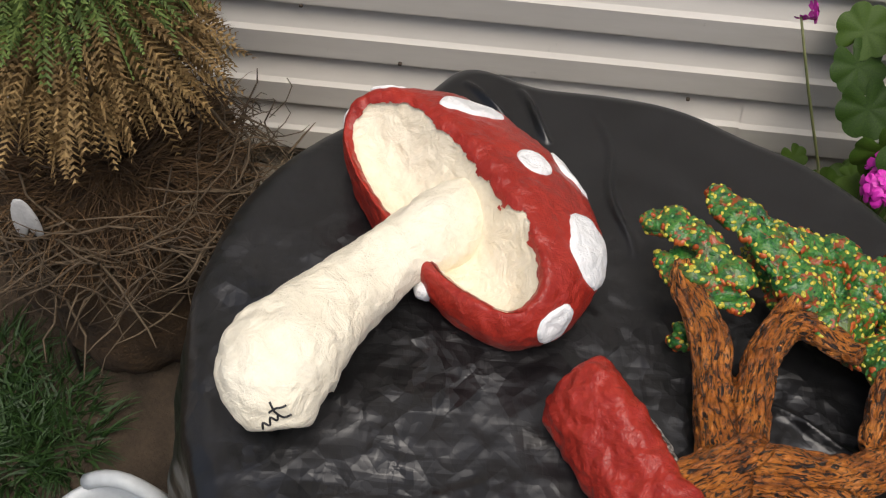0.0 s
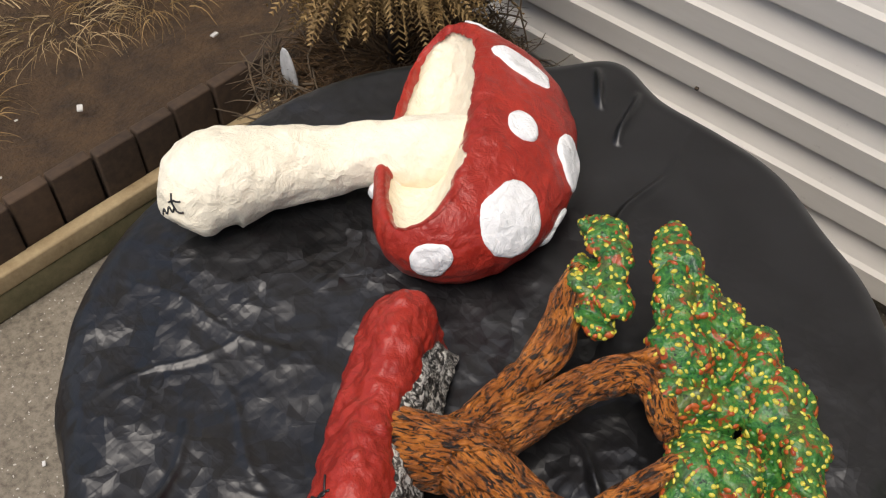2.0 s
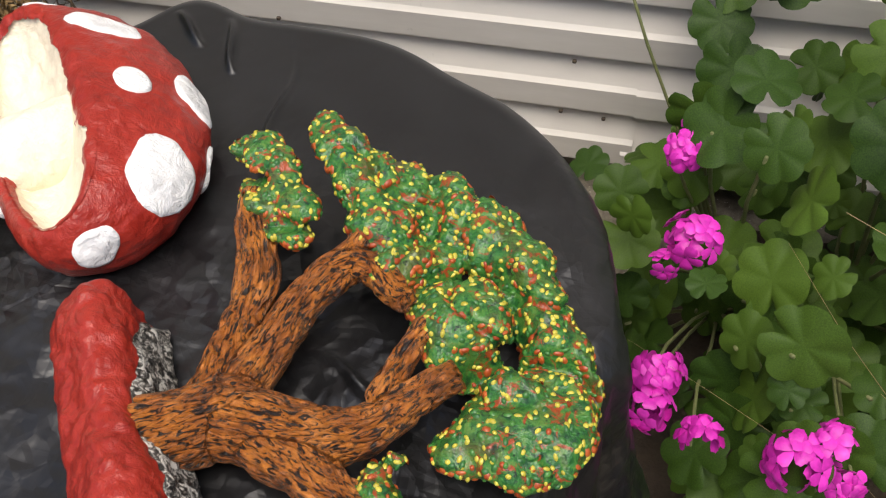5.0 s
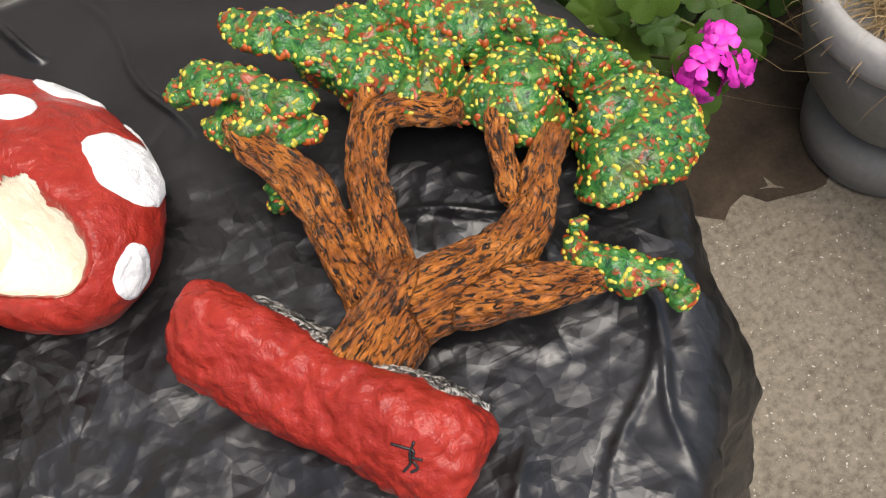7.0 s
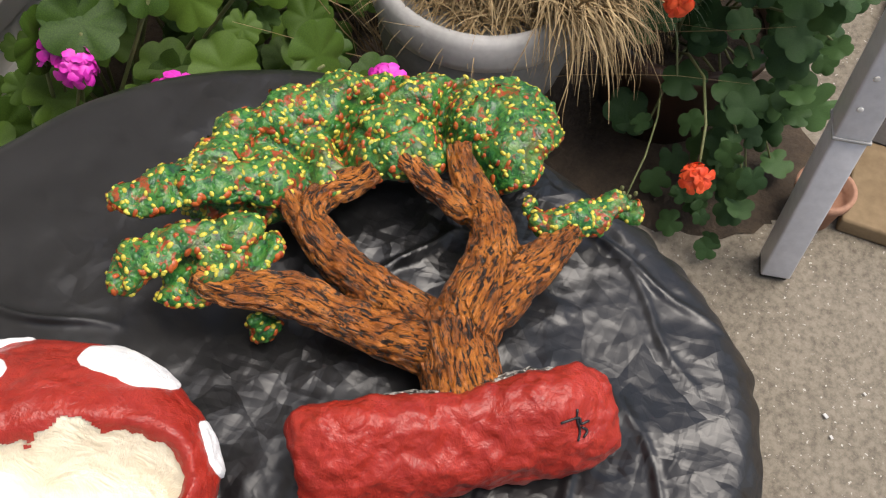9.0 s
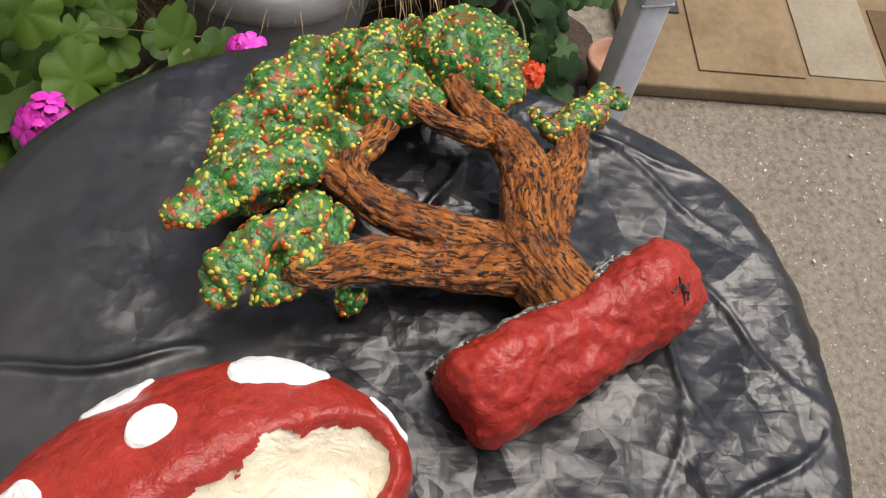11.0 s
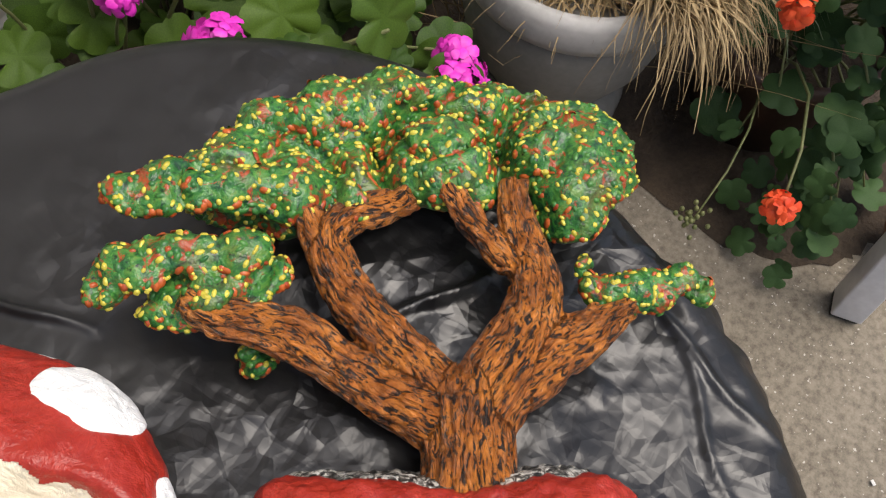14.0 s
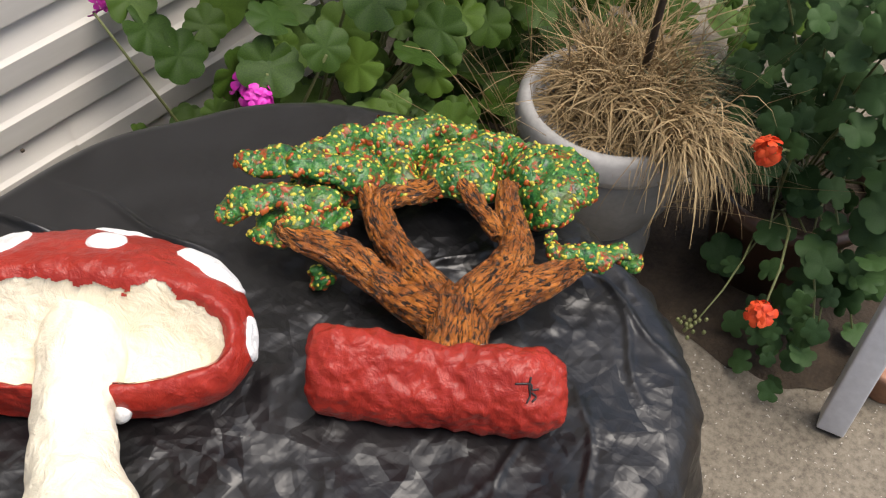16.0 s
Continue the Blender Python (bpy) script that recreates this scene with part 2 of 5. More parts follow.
def bark():
    m, nt, b = mat("painted_bark", 0.28, 0.0, 0.5)
    at = nt.nodes.new("ShaderNodeAttribute")
    at.attribute_name = "grain"
    mp = nt.nodes.new("ShaderNodeMapping")
    mp.inputs["Scale"].default_value = (85, 300, 300)
    nt.links.new(at.outputs["Vector"], mp.inputs[0])
    f = noise_tex(nt, mp.outputs[0], 1.0, 5, 0.62, 1.1)
    v = coords(nt)
    big = noise_tex(nt, v, 34, 5, 0.68)
    ochre = ramp(nt, big, [(0.30, (0.13, 0.040, 0.009)), (0.46, (0.35, 0.105, 0.015)), (0.60, (0.54, 0.185, 0.027)), (0.74, (0.36, 0.17, 0.07))])
    line = ramp(nt, f, [(0.43, (0, 0, 0)), (0.48, (0.7,) * 3), (0.53, (1, 1, 1))])
    col = mix(nt, line, (0.014, 0.007, 0.004), ochre)
    # near-black blotches scattered by noise
    black_flecks = ramp(nt, noise_tex(nt, v, 85, 4, 0.7), [(0.33, (1, 1, 1)), (0.43, (0, 0, 0))])
    col = mix(nt, black_flecks, col, (0.020, 0.013, 0.010))
    nt.links.new(col, b.inputs["Base Color"])
    n1 = bump(nt, b, f, 1.0, 0.006)
    bump(nt, b, noise_tex(nt, v, 210, 3, 0.6), 0.4, 0.0015, n1)
    return m

def foliage_paint():
    m, nt, b = mat("painted_foliage", 0.30, 0.0, 0.5)
    v = coords(nt)
    f = noise_tex(nt, v, 110, 5, 0.72, 0.6)
    col = ramp(nt, f, [(0.34, (0.004, 0.030, 0.016)), (0.45, (0.018, 0.110, 0.022)), (0.54, (0.045, 0.185, 0.030)), (0.64, (0.11, 0.22, 0.040))])
    br = noise_tex(nt, v, 20, 4, 0.65, 0.5)
    col = mix(nt, ramp(nt, br, [(0.52, (0, 0, 0)), (0.66, (0.55,) * 3)]), col, (0.12, 0.060, 0.020))
    g = noise_tex(nt, v, 62, 5, 0.72, 0.9)
    red = ramp(nt, g, [(0.55, (0, 0, 0)), (0.60, (1, 1, 1))])
    col = mix(nt, red, col, (0.30, 0.050, 0.012))
    dk = ramp(nt, noise_tex(nt, v, 170, 3, 0.6), [(0.30, (1, 1, 1)), (0.40, (0, 0, 0))])
    col = mix(nt, dk, col, (0.006, 0.014, 0.008))
    nt.links.new(col, b.inputs["Base Color"])
    n1 = bump(nt, b, noise_tex(nt, v, 75, 4, 0.6, 0.4), 0.7, 0.005)
    bump(nt, b, noise_tex(nt, v, 230, 3, 0.6), 0.45, 0.002, n1)
    return m

def soil_paint():
    m, nt, b = mat("speckled_soil", 0.3, 0.0, 0.6)
    v = coords(nt)
    f = noise_tex(nt, v, 150, 4, 0.7, 1.2)
    col = ramp(nt, f, [(0.42, (0.008, 0.008, 0.008)), (0.50, (0.13, 0.12, 0.105)), (0.58, (0.66, 0.64, 0.58))])
    nt.links.new(col, b.inputs["Base Color"])
    bump(nt, b, f, 0.8, 0.003)
    return m

def siding_vinyl():
    m, nt, b = mat("siding_vinyl", 0.5, 0.0, 0.4)
    v = coords(nt)
    f = noise_tex(nt, coords(nt, (0.6, 1, 4)), 5, 5, 0.65)
    col = ramp(nt, f, [(0.25, (0.62, 0.585, 0.525)), (0.75, (0.72, 0.685, 0.625))])
    spots = noise_tex(nt, v, 26, 5, 0.75)
    dirt = ramp(nt, spots, [(0.66, (0, 0, 0)), (0.78, (1, 1, 1))])
    col = mix(nt, mix(nt, 0.5, (0, 0, 0), dirt), col, (0.30, 0.27, 0.22))
    nt.links.new(col, b.inputs["Base Color"])
    bump(nt, b, noise_tex(nt, coords(nt, (0.3, 1, 3)), 60, 3, 0.5), 0.08, 0.001)
    return m

def concrete():
    m, nt, b = mat("concrete", 0.85, 0.0, 0.3)
    v = coords(nt)
    f = noise_tex(nt, v, 4, 6, 0.65)
    col = ramp(nt, f, [(0.3, (0.12, 0.100, 0.072)), (0.7, (0.25, 0.215, 0.165))])
    g = noise_tex(nt, v, 75, 5, 0.75)
    col = mix(nt, 0.6, col, ramp(nt, g, [(0.33, (0.07, 0.058, 0.043)), (0.6, (0.26, 0.228, 0.178))]))
    p = noise_tex(nt, v, 140, 2, 0.5)
    peb = ramp(nt, p, [(0.68, (0, 0, 0)), (0.72, (1, 1, 1))])
    col = mix(nt, peb, col, (0.46, 0.43, 0.37))
    nt.links.new(col, b.inputs["Base Color"])
    bump(nt, b, g, 0.25, 0.0012)
    return m

M_film = plastic_film()
M_red = red_paint()
M_cream = plaster_paint("cream_paint", (0.81, 0.71, 0.52), (0.91, 0.83, 0.66))
M_stalk = plaster_paint("stalk_paint", (0.83, 0.75, 0.57), (0.92, 0.86, 0.70))
M_white = plaster_paint("white_paint", (0.78, 0.78, 0.77), (0.88, 0.88, 0.87), 0.5)
M_bark = bark()
M_leafpaint = foliage_paint()
M_soilpaint = soil_paint()
M_vinyl = siding_vinyl()
M_concrete = concrete()
M_ink = simple("black_ink", (0.008, 0.008, 0.009), (0.02, 0.02, 0.022), 60, 0.4)
M_yellow = varied("yellow_daub", (0.46, 0.38, 0.030), (0.74, 0.66, 0.09), 0.35, True, 200)
M_orange = varied("orange_daub", (0.30, 0.035, 0.010), (0.55, 0.13, 0.025), 0.35, True, 200)
M_green = varied("green_daub", (0.012, 0.10, 0.03), (0.08, 0.25, 0.04), 0.35, True, 200)
M_bedsoil = simple("dry_soil", (0.020, 0.012, 0.006), (0.085, 0.048, 0.020), 14, 0.95, 0, 0.9, 0.01, 70)
# brown earth; its darkness also paints shade on the ground under plants
M_earth_shade = simple("earth_and_shade", (0.020, 0.014, 0.008), (0.075, 0.052, 0.032), 16, 0.95, 0, 0.9, 0.006, 80)
M_litter = varied("brown_litter", (0.04, 0.021, 0.008), (0.15, 0.085, 0.034), 0.85, True, 90)
M_wood = simple("timber", (0.26, 0.18, 0.09), (0.44, 0.34, 0.19), 12, 0.8, 0, 0.4, 0.002)
M_mosswood = simple("mossy_timber", (0.075, 0.075, 0.03), (0.19, 0.155, 0.08), 9, 0.9, 0, 0.5, 0.003)
M_darkwood = varied("dark_edging", (0.028, 0.017, 0.010), (0.085, 0.05, 0.027), 0.85)
M_leaf = varied("geranium_leaf", (0.010, 0.036, 0.005), (0.085, 0.150, 0.016), 0.55, False, 60, 0.22)
M_darkleaf = varied("trailing_leaf", (0.014, 0.042, 0.012), (0.062, 0.125, 0.034), 0.6, False, 70, 0.25)
M_stem = simple("green_stem", (0.09, 0.12, 0.035), (0.19, 0.19, 0.075), 40, 0.6)
M_magenta = varied("magenta_petal", (0.55, 0.012, 0.36), (0.85, 0.05, 0.60), 0.5, True, 120)
M_scarlet = varied("scarlet_petal", (0.75, 0.045, 0.012), (0.90, 0.12, 0.03), 0.5, True, 120)
M_potgrey = simple("grey_stoneware", (0.16, 0.157, 0.145), (0.25, 0.243, 0.226), 8, 0.55, 0, 0.15, 0.001)
M_potrim = simple("pale_rim", (0.30, 0.295, 0.28), (0.44, 0.43, 0.415), 9, 0.6, 0, 0.2, 0.001)
M_straw = varied("dry_grass", (0.20, 0.125, 0.05), (0.50, 0.37, 0.19), 0.7, True, 90)
M_grass = varied("grey_green_grass", (0.07, 0.10, 0.05), (0.20, 0.24, 0.13), 0.6, True, 90)
M_golden = varied("browned_conifer", (0.13, 0.07, 0.022), (0.42, 0.28, 0.11), 0.75, True, 90)
M_conifer = varied("green_conifer", (0.06, 0.11, 0.02), (0.17, 0.24, 0.05), 0.7, True, 90)
M_weed = varied("green_weed", (0.008, 0.028, 0.005), (0.035, 0.085, 0.014), 0.6, True, 90)
M_metal = simple("white_painted_metal", (0.62, 0.62, 0.64), (0.72, 0.72, 0.74), 6, 0.4, 0, 0.05, 0.001)
M_rubber = simple("black_rubber", (0.015, 0.015, 0.015), (0.04, 0.038, 0.035), 40, 0.8)
M_board = simple("worn_board", (0.16, 0.105, 0.05), (0.28, 0.20, 0.11), 6, 0.85, 0, 0.5, 0.002)
M_pale = simple("pale_cover", (0.24, 0.195, 0.13), (0.33, 0.28, 0.20), 9, 0.9, 0, 0.4, 0.001)
M_brown = simple("brown_cover", (0.10, 0.058, 0.025), (0.18, 0.105, 0.048), 9, 0.9, 0, 0.4, 0.001)
M_dark = simple("dark_cover", (0.035, 0.03, 0.027), (0.075, 0.065, 0.055), 12, 0.9, 0, 0.4, 0.001)
M_terra = simple("terracotta", (0.30, 0.15, 0.09), (0.42, 0.23, 0.15), 12, 0.8, 0, 0.3, 0.001)
M_brownpot = simple("brown_glaze", (0.035, 0.018, 0.012), (0.08, 0.04, 0.025), 10, 0.4)
M_bucket = simple("grey_white_plastic", (0.50, 0.53, 0.54), (0.62, 0.65, 0.66), 7, 0.4, 0, 0.05, 0.001)
M_slate = simple("pale_slate", (0.38, 0.38, 0.37), (0.58, 0.58, 0.57), 20, 0.6)
M_chip = varied("white_chip", (0.5, 0.48, 0.44), (0.8, 0.78, 0.74), 0.8)
M_twig = varied("dry_twig", (0.035, 0.022, 0.011), (0.15, 0.105, 0.060), 0.8, True, 90)
M_darktwig = simple("dark_stem", (0.03, 0.022, 0.015), (0.08, 0.055, 0.035), 60, 0.8)
M_table = simple("table_metal", (0.10, 0.10, 0.10), (0.16, 0.16, 0.16), 10, 0.5)

# ---------- ground, wall, bed ----------
GRID = 60
gv, gf = [], []
for j in range(GRID + 1):
    for i in range(GRID + 1):
        u, v = i / GRID * 2 - 1, j / GRID * 2 - 1
        x, y = 1.0 + 60 * u * abs(u) ** 1.6, 1.0 + 60 * v * abs(v) ** 1.6
        gv.append((x, y, 0.004 * noise.noise(Vector((x * 2, y * 2, 0))) - 0.002))
for j in range(GRID):
    for i in range(GRID):
        a = j * (GRID + 1) + i
        gf.append((a, a + 1, a + GRID + 2, a + GRID + 1))
tagged(put("ground", mesh_of("ground", gv, gf, M_concrete)), "rough grey-brown concrete yard with grit and stains", "ground", kind="structure")

WALL_Y = 2.11
LAP = 0.1165
def siding():
    wall = empty("wall_north", "cream vinyl lap siding on a house wall", "house wall", kind="structure")
    part("wall_core", box_bm(7.0, 0.15, 2.9, 0, (0.5, WALL_Y + 0.10, 0.078 + 1.45)), M_vinyl, wall, smooth=False)
    part("footing", box_bm(7.0, 0.2, 0.5, 0.004, (0.5, WALL_Y + 0.155, -0.16)), M_concrete, wall, "bare concrete footing", smooth=False)
    # one board: two sloped faces, a butt edge and a return
    prof = [(0.026, 0.126), (0.022, 0.110), (0.003, 0.060), (-0.004, 0.052), (-0.001, 0.003), (0.0, 0.0), (0.022, -0.001), (0.026, 0.010)]
    def board(x0, x1, proud):
        vs, fs = [], []
        n = 30
        for i in range(n + 1):
            x = x0 + (x1 - x0) * i / n
            for d, z in prof:
                wob = 0.0015 * noise.noise(Vector((x * 3, z * 9, x0)))
                vs.append((x, d - proud + wob, z))
        k = len(prof)
        for i in range(n):
            for j in range(k - 1):
                fs.append((i * k + j, (i + 1) * k + j, (i + 1) * k + j + 1, i * k + j + 1))
        me = mesh_of("siding_board", vs, fs, M_vinyl, True)
        for e in me.edges:
            e.use_edge_sharp = True
        me.polygons.foreach_set("use_smooth", [False] * len(me.polygons))
        return me
    joints = (1.262, 1.29, 2.3, -0.4, 0.55, 1.9)
    for row in range(25):
        j = joints[row % 6] if row != 1 else 1.275
        if row == 0:
            j = 1.255
        for x0, x1, proud in ((-3.0, j, 0.0), (j - 0.02, 4.0, 0.004)):
            put("siding_board", board(x0, x1, proud), wall, m=Matrix.Translation((0, WALL_Y, 0.078 + row * LAP - (0.022 if row == 0 and proud else 0.0))))
    for x, z in ((1.151, 0.302), (0.64, 0.318), (1.203, 0.185), (1.13, 0.19), (0.47, 0.425)):
        part("siding_nail", box_bm(0.007, 0.006, 0.006, 0.002, (x, WALL_Y - 0.004, z)), M_darktwig, wall)
    return wall

siding()

# garden bed: dry soil held by dark upright boards and a timber sleeper
def garden_bed():
    n = 70
    vs, fs = [], []
    for j in range(n + 1):
        for i in range(n + 1):
            x, y = -3.2 + 3.06 * i / n, -0.2 + 2.29 * j / n
            z = 0.172 + 0.026 * noise.noise(Vector((x * 3, y * 3, 1))) + 0.012 * noise.noise(Vector((x * 14, y * 14, 2)))
            vs.append((x, y, z))
    for j in range(n):
        for i in range(n):
            a = j * (n + 1) + i
            fs.append((a, a + 1, a + n + 2, a + n + 1))
    put("bed_soil", mesh_of("bed_soil", vs, fs, M_bedsoil), None)
    tagged(bpy.data.objects["bed_soil"], "dry brown soil of a raised garden bed", "soil", kind="structure")
    edging = empty("bed_edging", "dark weathered upright board edging of a raised bed", "garden edging", kind="structure")
    y = 0.30
    while y < 2.0:
        w = 0.075 + 0.02 * random.random()
        part("board", box_bm(0.028, w - 0.006, 0.20 + 0.018 * random.random(), 0.004, (-0.140 + 0.010 * random.random(), y + w / 2, 0.100)), M_darkwood, edging)
        y += w
    sleeper = empty("timber_sleeper", "pale rough timber rail lying along the bed edging", "timber")
    part("rail", box_bm(0.030, 1.55, 0.040, 0.005, (-0.105, 1.10, 0.083)), M_wood, sleeper)
    part("plank", box_bm(0.026, 1.55, 0.062, 0.005, (-0.106, 1.10, 0.031)), M_mosswood, sleeper, "green mossy lower plank")

def dark_ground_patch(name, cx, cy, rx, ry, label, seed):
    n, m = 64, 14
    vs, fs = [], []
    for j in range(m + 1):
        for i in range(n):
            th = 2 * math.pi * i / n
            k = j / m
            e = 1 + 0.22 * noise.noise(Vector((math.cos(th) * 2.5, math.sin(th) * 2.5, seed))) + 0.10 * noise.noise(Vector((math.cos(th) * 9, math.sin(th) * 9, seed)))
            x, y = cx + rx * k * e * math.cos(th), cy + ry * k * e * math.sin(th)
            vs.append((x, min(y, 2.1), 0.007 + 0.012 * (1 - k) - 0.008 * k + 0.006 * noise.noise(Vector((x * 25, y * 25, seed)))))
    for j in range(m):
        for i in range(n):
            k = (i + 1) % n
            fs.append((j * n + i, j * n + k, (j + 1) * n + k, (j + 1) * n + i))
    tagged(put(name, mesh_of(name, vs, fs, M_earth_shade)), label, "earth", kind="structure")

garden_bed()
# dark brown ragged patch near the bed
dark_ground_patch("bedside_patch", 0.18, 1.68, 0.36, 0.36, "dark brown patch on concrete beside the bed", 1.0)
# brown ground tone plus the shade beneath the bushy plants, put into the colour
dark_ground_patch("plant_shade_patch", 1.70, 1.74, 0.50, 0.38, "dark earth tone with painted shade under bushy plants by the wall", 2.0)
# dark brown ragged patch round the brown pot
dark_ground_patch("potside_patch", 2.08, 1.05, 0.28, 0.30, "dark brown ground patch round a pot", 3.0)

# ---------- table and film ----------
TC = Vector((0.920, 1.262, 0))

def edge_radius(th):
    r = 0.405 + 0.004 * math.sin(3 * th + 0.5) + 0.003 * math.sin(7 * th)
    def bump_at(deg, width, amt):
        d = (math.degrees(th) - deg + 180) % 360 - 180
        return amt * math.exp(-(d / width) ** 2)
    r += bump_at(110, 7, 0.042) + bump_at(-57, 18, 0.036) + bump_at(146, 20, 0.014) + bump_at(62, 10, -0.014) + bump_at(35, 9, 0.004)
    return r

def crumple(x, y):
    """Height of the straight creases and flat facets in the loose film."""
    p = Vector((x, y, 0))
    near = 1.0 / (1.0 + math.exp(((y - 1.42) + 0.35 * (x - 0.92)) / 0.08))
    amt = 0.04 + 0.96 * near
    w1, w2 = noise.noise(p * 7), noise.noise(p * 7 + Vector((4, 9, 2)))
    w3, w4 = noise.noise(p * 19), noise.noise(p * 19 + Vector((8, 1, 6)))
    h = 0.0
    for f, ang, ph, slope in WAVES:
        c, t = math.cos(ang), math.sin(ang)
        u = (x * c + y * t) * f + ph + 0.20 * w1 * c * f / 9 + 0.20 * w2 * t * f / 9 + 0.10 * (w3 * c + w4 * t)
        tri = abs(u - math.floor(u) - 0.5) * 2
        m = noise.noise(Vector((x * f * 0.45 + ph * 7, y * f * 0.45, ph))) * 2.2 + 0.35
        if m > 0:
            h += slope / f * min(1.0, m) * (tri - 0.5)
    h *= 0.17
    # long pulled folds
    for fx, fy, ux, uy, L, hh in FOLDS:
        rx, ry = x - fx, y - fy
        al, ac = rx * ux + ry * uy, -rx * uy + ry * ux
        if abs(al) < L:
            ac += 0.006 * math.sin(al * 40)
            h += hh * math.exp(-(ac / 0.0045) ** 2) * (1 - (al / L) ** 2)
    return h * amt

WAVES = [(5, 0.5, 0.1, 0.05), (8, 2.1, 0.7, 0.07), (11, 1.2, 0.35, 0.09), (15, 2.8, 0.9, 0.11), (19, 0.2, 0.52, 0.12), (24, 1.7, 0.18, 0.13),
         (31, 2.4, 0.66, 0.14), (40, 0.8, 0.41, 0.14), (52, 1.4, 0.83, 0.13), (66, 2.95, 0.27, 0.12), (85, 0.45, 0.6, 0.10), (47, 2.2, 0.05, 0.12)]
FOLDS = [(0.75, 1.02, 0.3, 0.95, 0.12, 0.003), (0.72, 1.08, 0.97, 0.24, 0.13, 0.0025), (0.86, 1.02, 0.95, -0.3, 0.10, 0.002), (1.00, 0.93, 0.8, 0.6, 0.12, 0.003),
         (1.16, 0.98, 0.7, 0.7, 0.12, 0.003), (1.20, 1.00, 0.3, 0.95, 0.10, 0.005), (0.86, 0.93, 0.6, -0.8, 0.09, 0.005), (0.98, 1.0, 0.95, 0.3, 0.09, 0.004),
         (0.85, 1.60, 0.5, -0.86, 0.05, 0.08), (0.79, 1.62, 0.8, -0.6, 0.04, 0.07), (0.94, 1.52, 0.15, -0.98, 0.13, 0.02), (1.13, 1.20, 0.9, -0.4, 0.06, 0.01), (0.62, 1.27, 0.9, 0.3, 0.05, 0.006)]

def table():
    t = empty("round_table", "small round garden table hidden under black plastic", "table", m=Matrix.Translation(TC))
    v, f = lathe([(0.0, 0.650), (0.38, 0.650), (0.388, 0.658), (0.388, 0.668), (0.38, 0.674), (0.0, 0.674)])
    put("tabletop", mesh_of("tabletop", v, f, M_table), t)
    for k in range(4):
        a = math.pi / 4 + k * math.pi / 2
        c, s = math.cos(a), math.sin(a)
        vs, fs = tube([(0.10 * c, 0.10 * s, 0.652), (0.2 * c, 0.2 * s, 0.35), (0.27 * c, 0.27 * s, 0.0)], [0.014] * 3, 10)
        put("leg", mesh_of("leg", vs, fs, M_table), t)

def film_cover():
    N, R = 760, 190
    vs, fs = [], []
    for j in range(R + 1):
        for i in range(N):
            th = 2 * math.pi * i / N
            r = edge_radius(th) * (j / R) ** 0.85
            x, y = TC.x + r * math.cos(th), TC.y + r * math.sin(th)
            z = TABLE_Z - 0.002 + crumple(x, y)
            e = max(0.0, j / R - 0.93) / 0.07
            z -= 0.012 * e * e
            vs.append((x, y, z))
    top_rows = R + 1
    S = 40
    for j in range(1, S + 1):
        k = j / S
        for i in range(N):
            th = 2 * math.pi * i / N
            deg = math.degrees(th)
            d = (deg + 45 + 180) % 360 - 180
            loose = math.exp(-(d / 60) ** 2)
            d2 = (deg - 185 + 180) % 360 - 180
            kick = 0.07 * math.exp(-(d2 / 22) ** 2)
            fold = 0.5 * math.sin(17 * th + 2 * noise.noise(Vector((math.cos(th) * 2, math.sin(th) * 2, 0)))) + 0.8 * noise.noise(Vector((math.cos(th) * 7, math.sin(th) * 7, k * 2.5)))
            r = edge_radius(th) + 0.004 + (0.030 + 0.03 * loose) * fold * k ** 0.6 + 0.022 * k + loose * 0.035 * k ** 0.5 + kick * k
            cr = 0.010 * (abs(noise.noise(Vector((th * 5, k * 6, 3)))) - 0.25) + 0.006 * abs(noise.noise(Vector((th * 14, k * 13, 8))))
            r += cr * (0.4 + loose)
            z = TABLE_Z - 0.014 - 0.50 * k - 0.03 * k * noise.noise(Vector((math.cos(th) * 3, math.sin(th) * 3, 5)))
            vs.append((TC.x + r * math.cos(th), TC.y + r * math.sin(th), z))
    for j in range(top_rows + S - 1):
        for i in range(N):
            k = (i + 1) % N
            fs.append((j * N + i, j * N + k, (j + 1) * N + k, (j + 1) * N + i))
    ob = put("plastic_sheet", mesh_of("plastic_sheet", vs, fs, M_film))
    tagged(ob, "crumpled shiny black plastic sheet draped over a table", "plastic sheet")

table()
film_cover()

# ---------- mushroom sculpture ----------
CAP_C = np.array((0.755, 1.355))
CAP_P = np.array((0.626, -0.782))
CAP_A = np.array((0.782, 0.626))
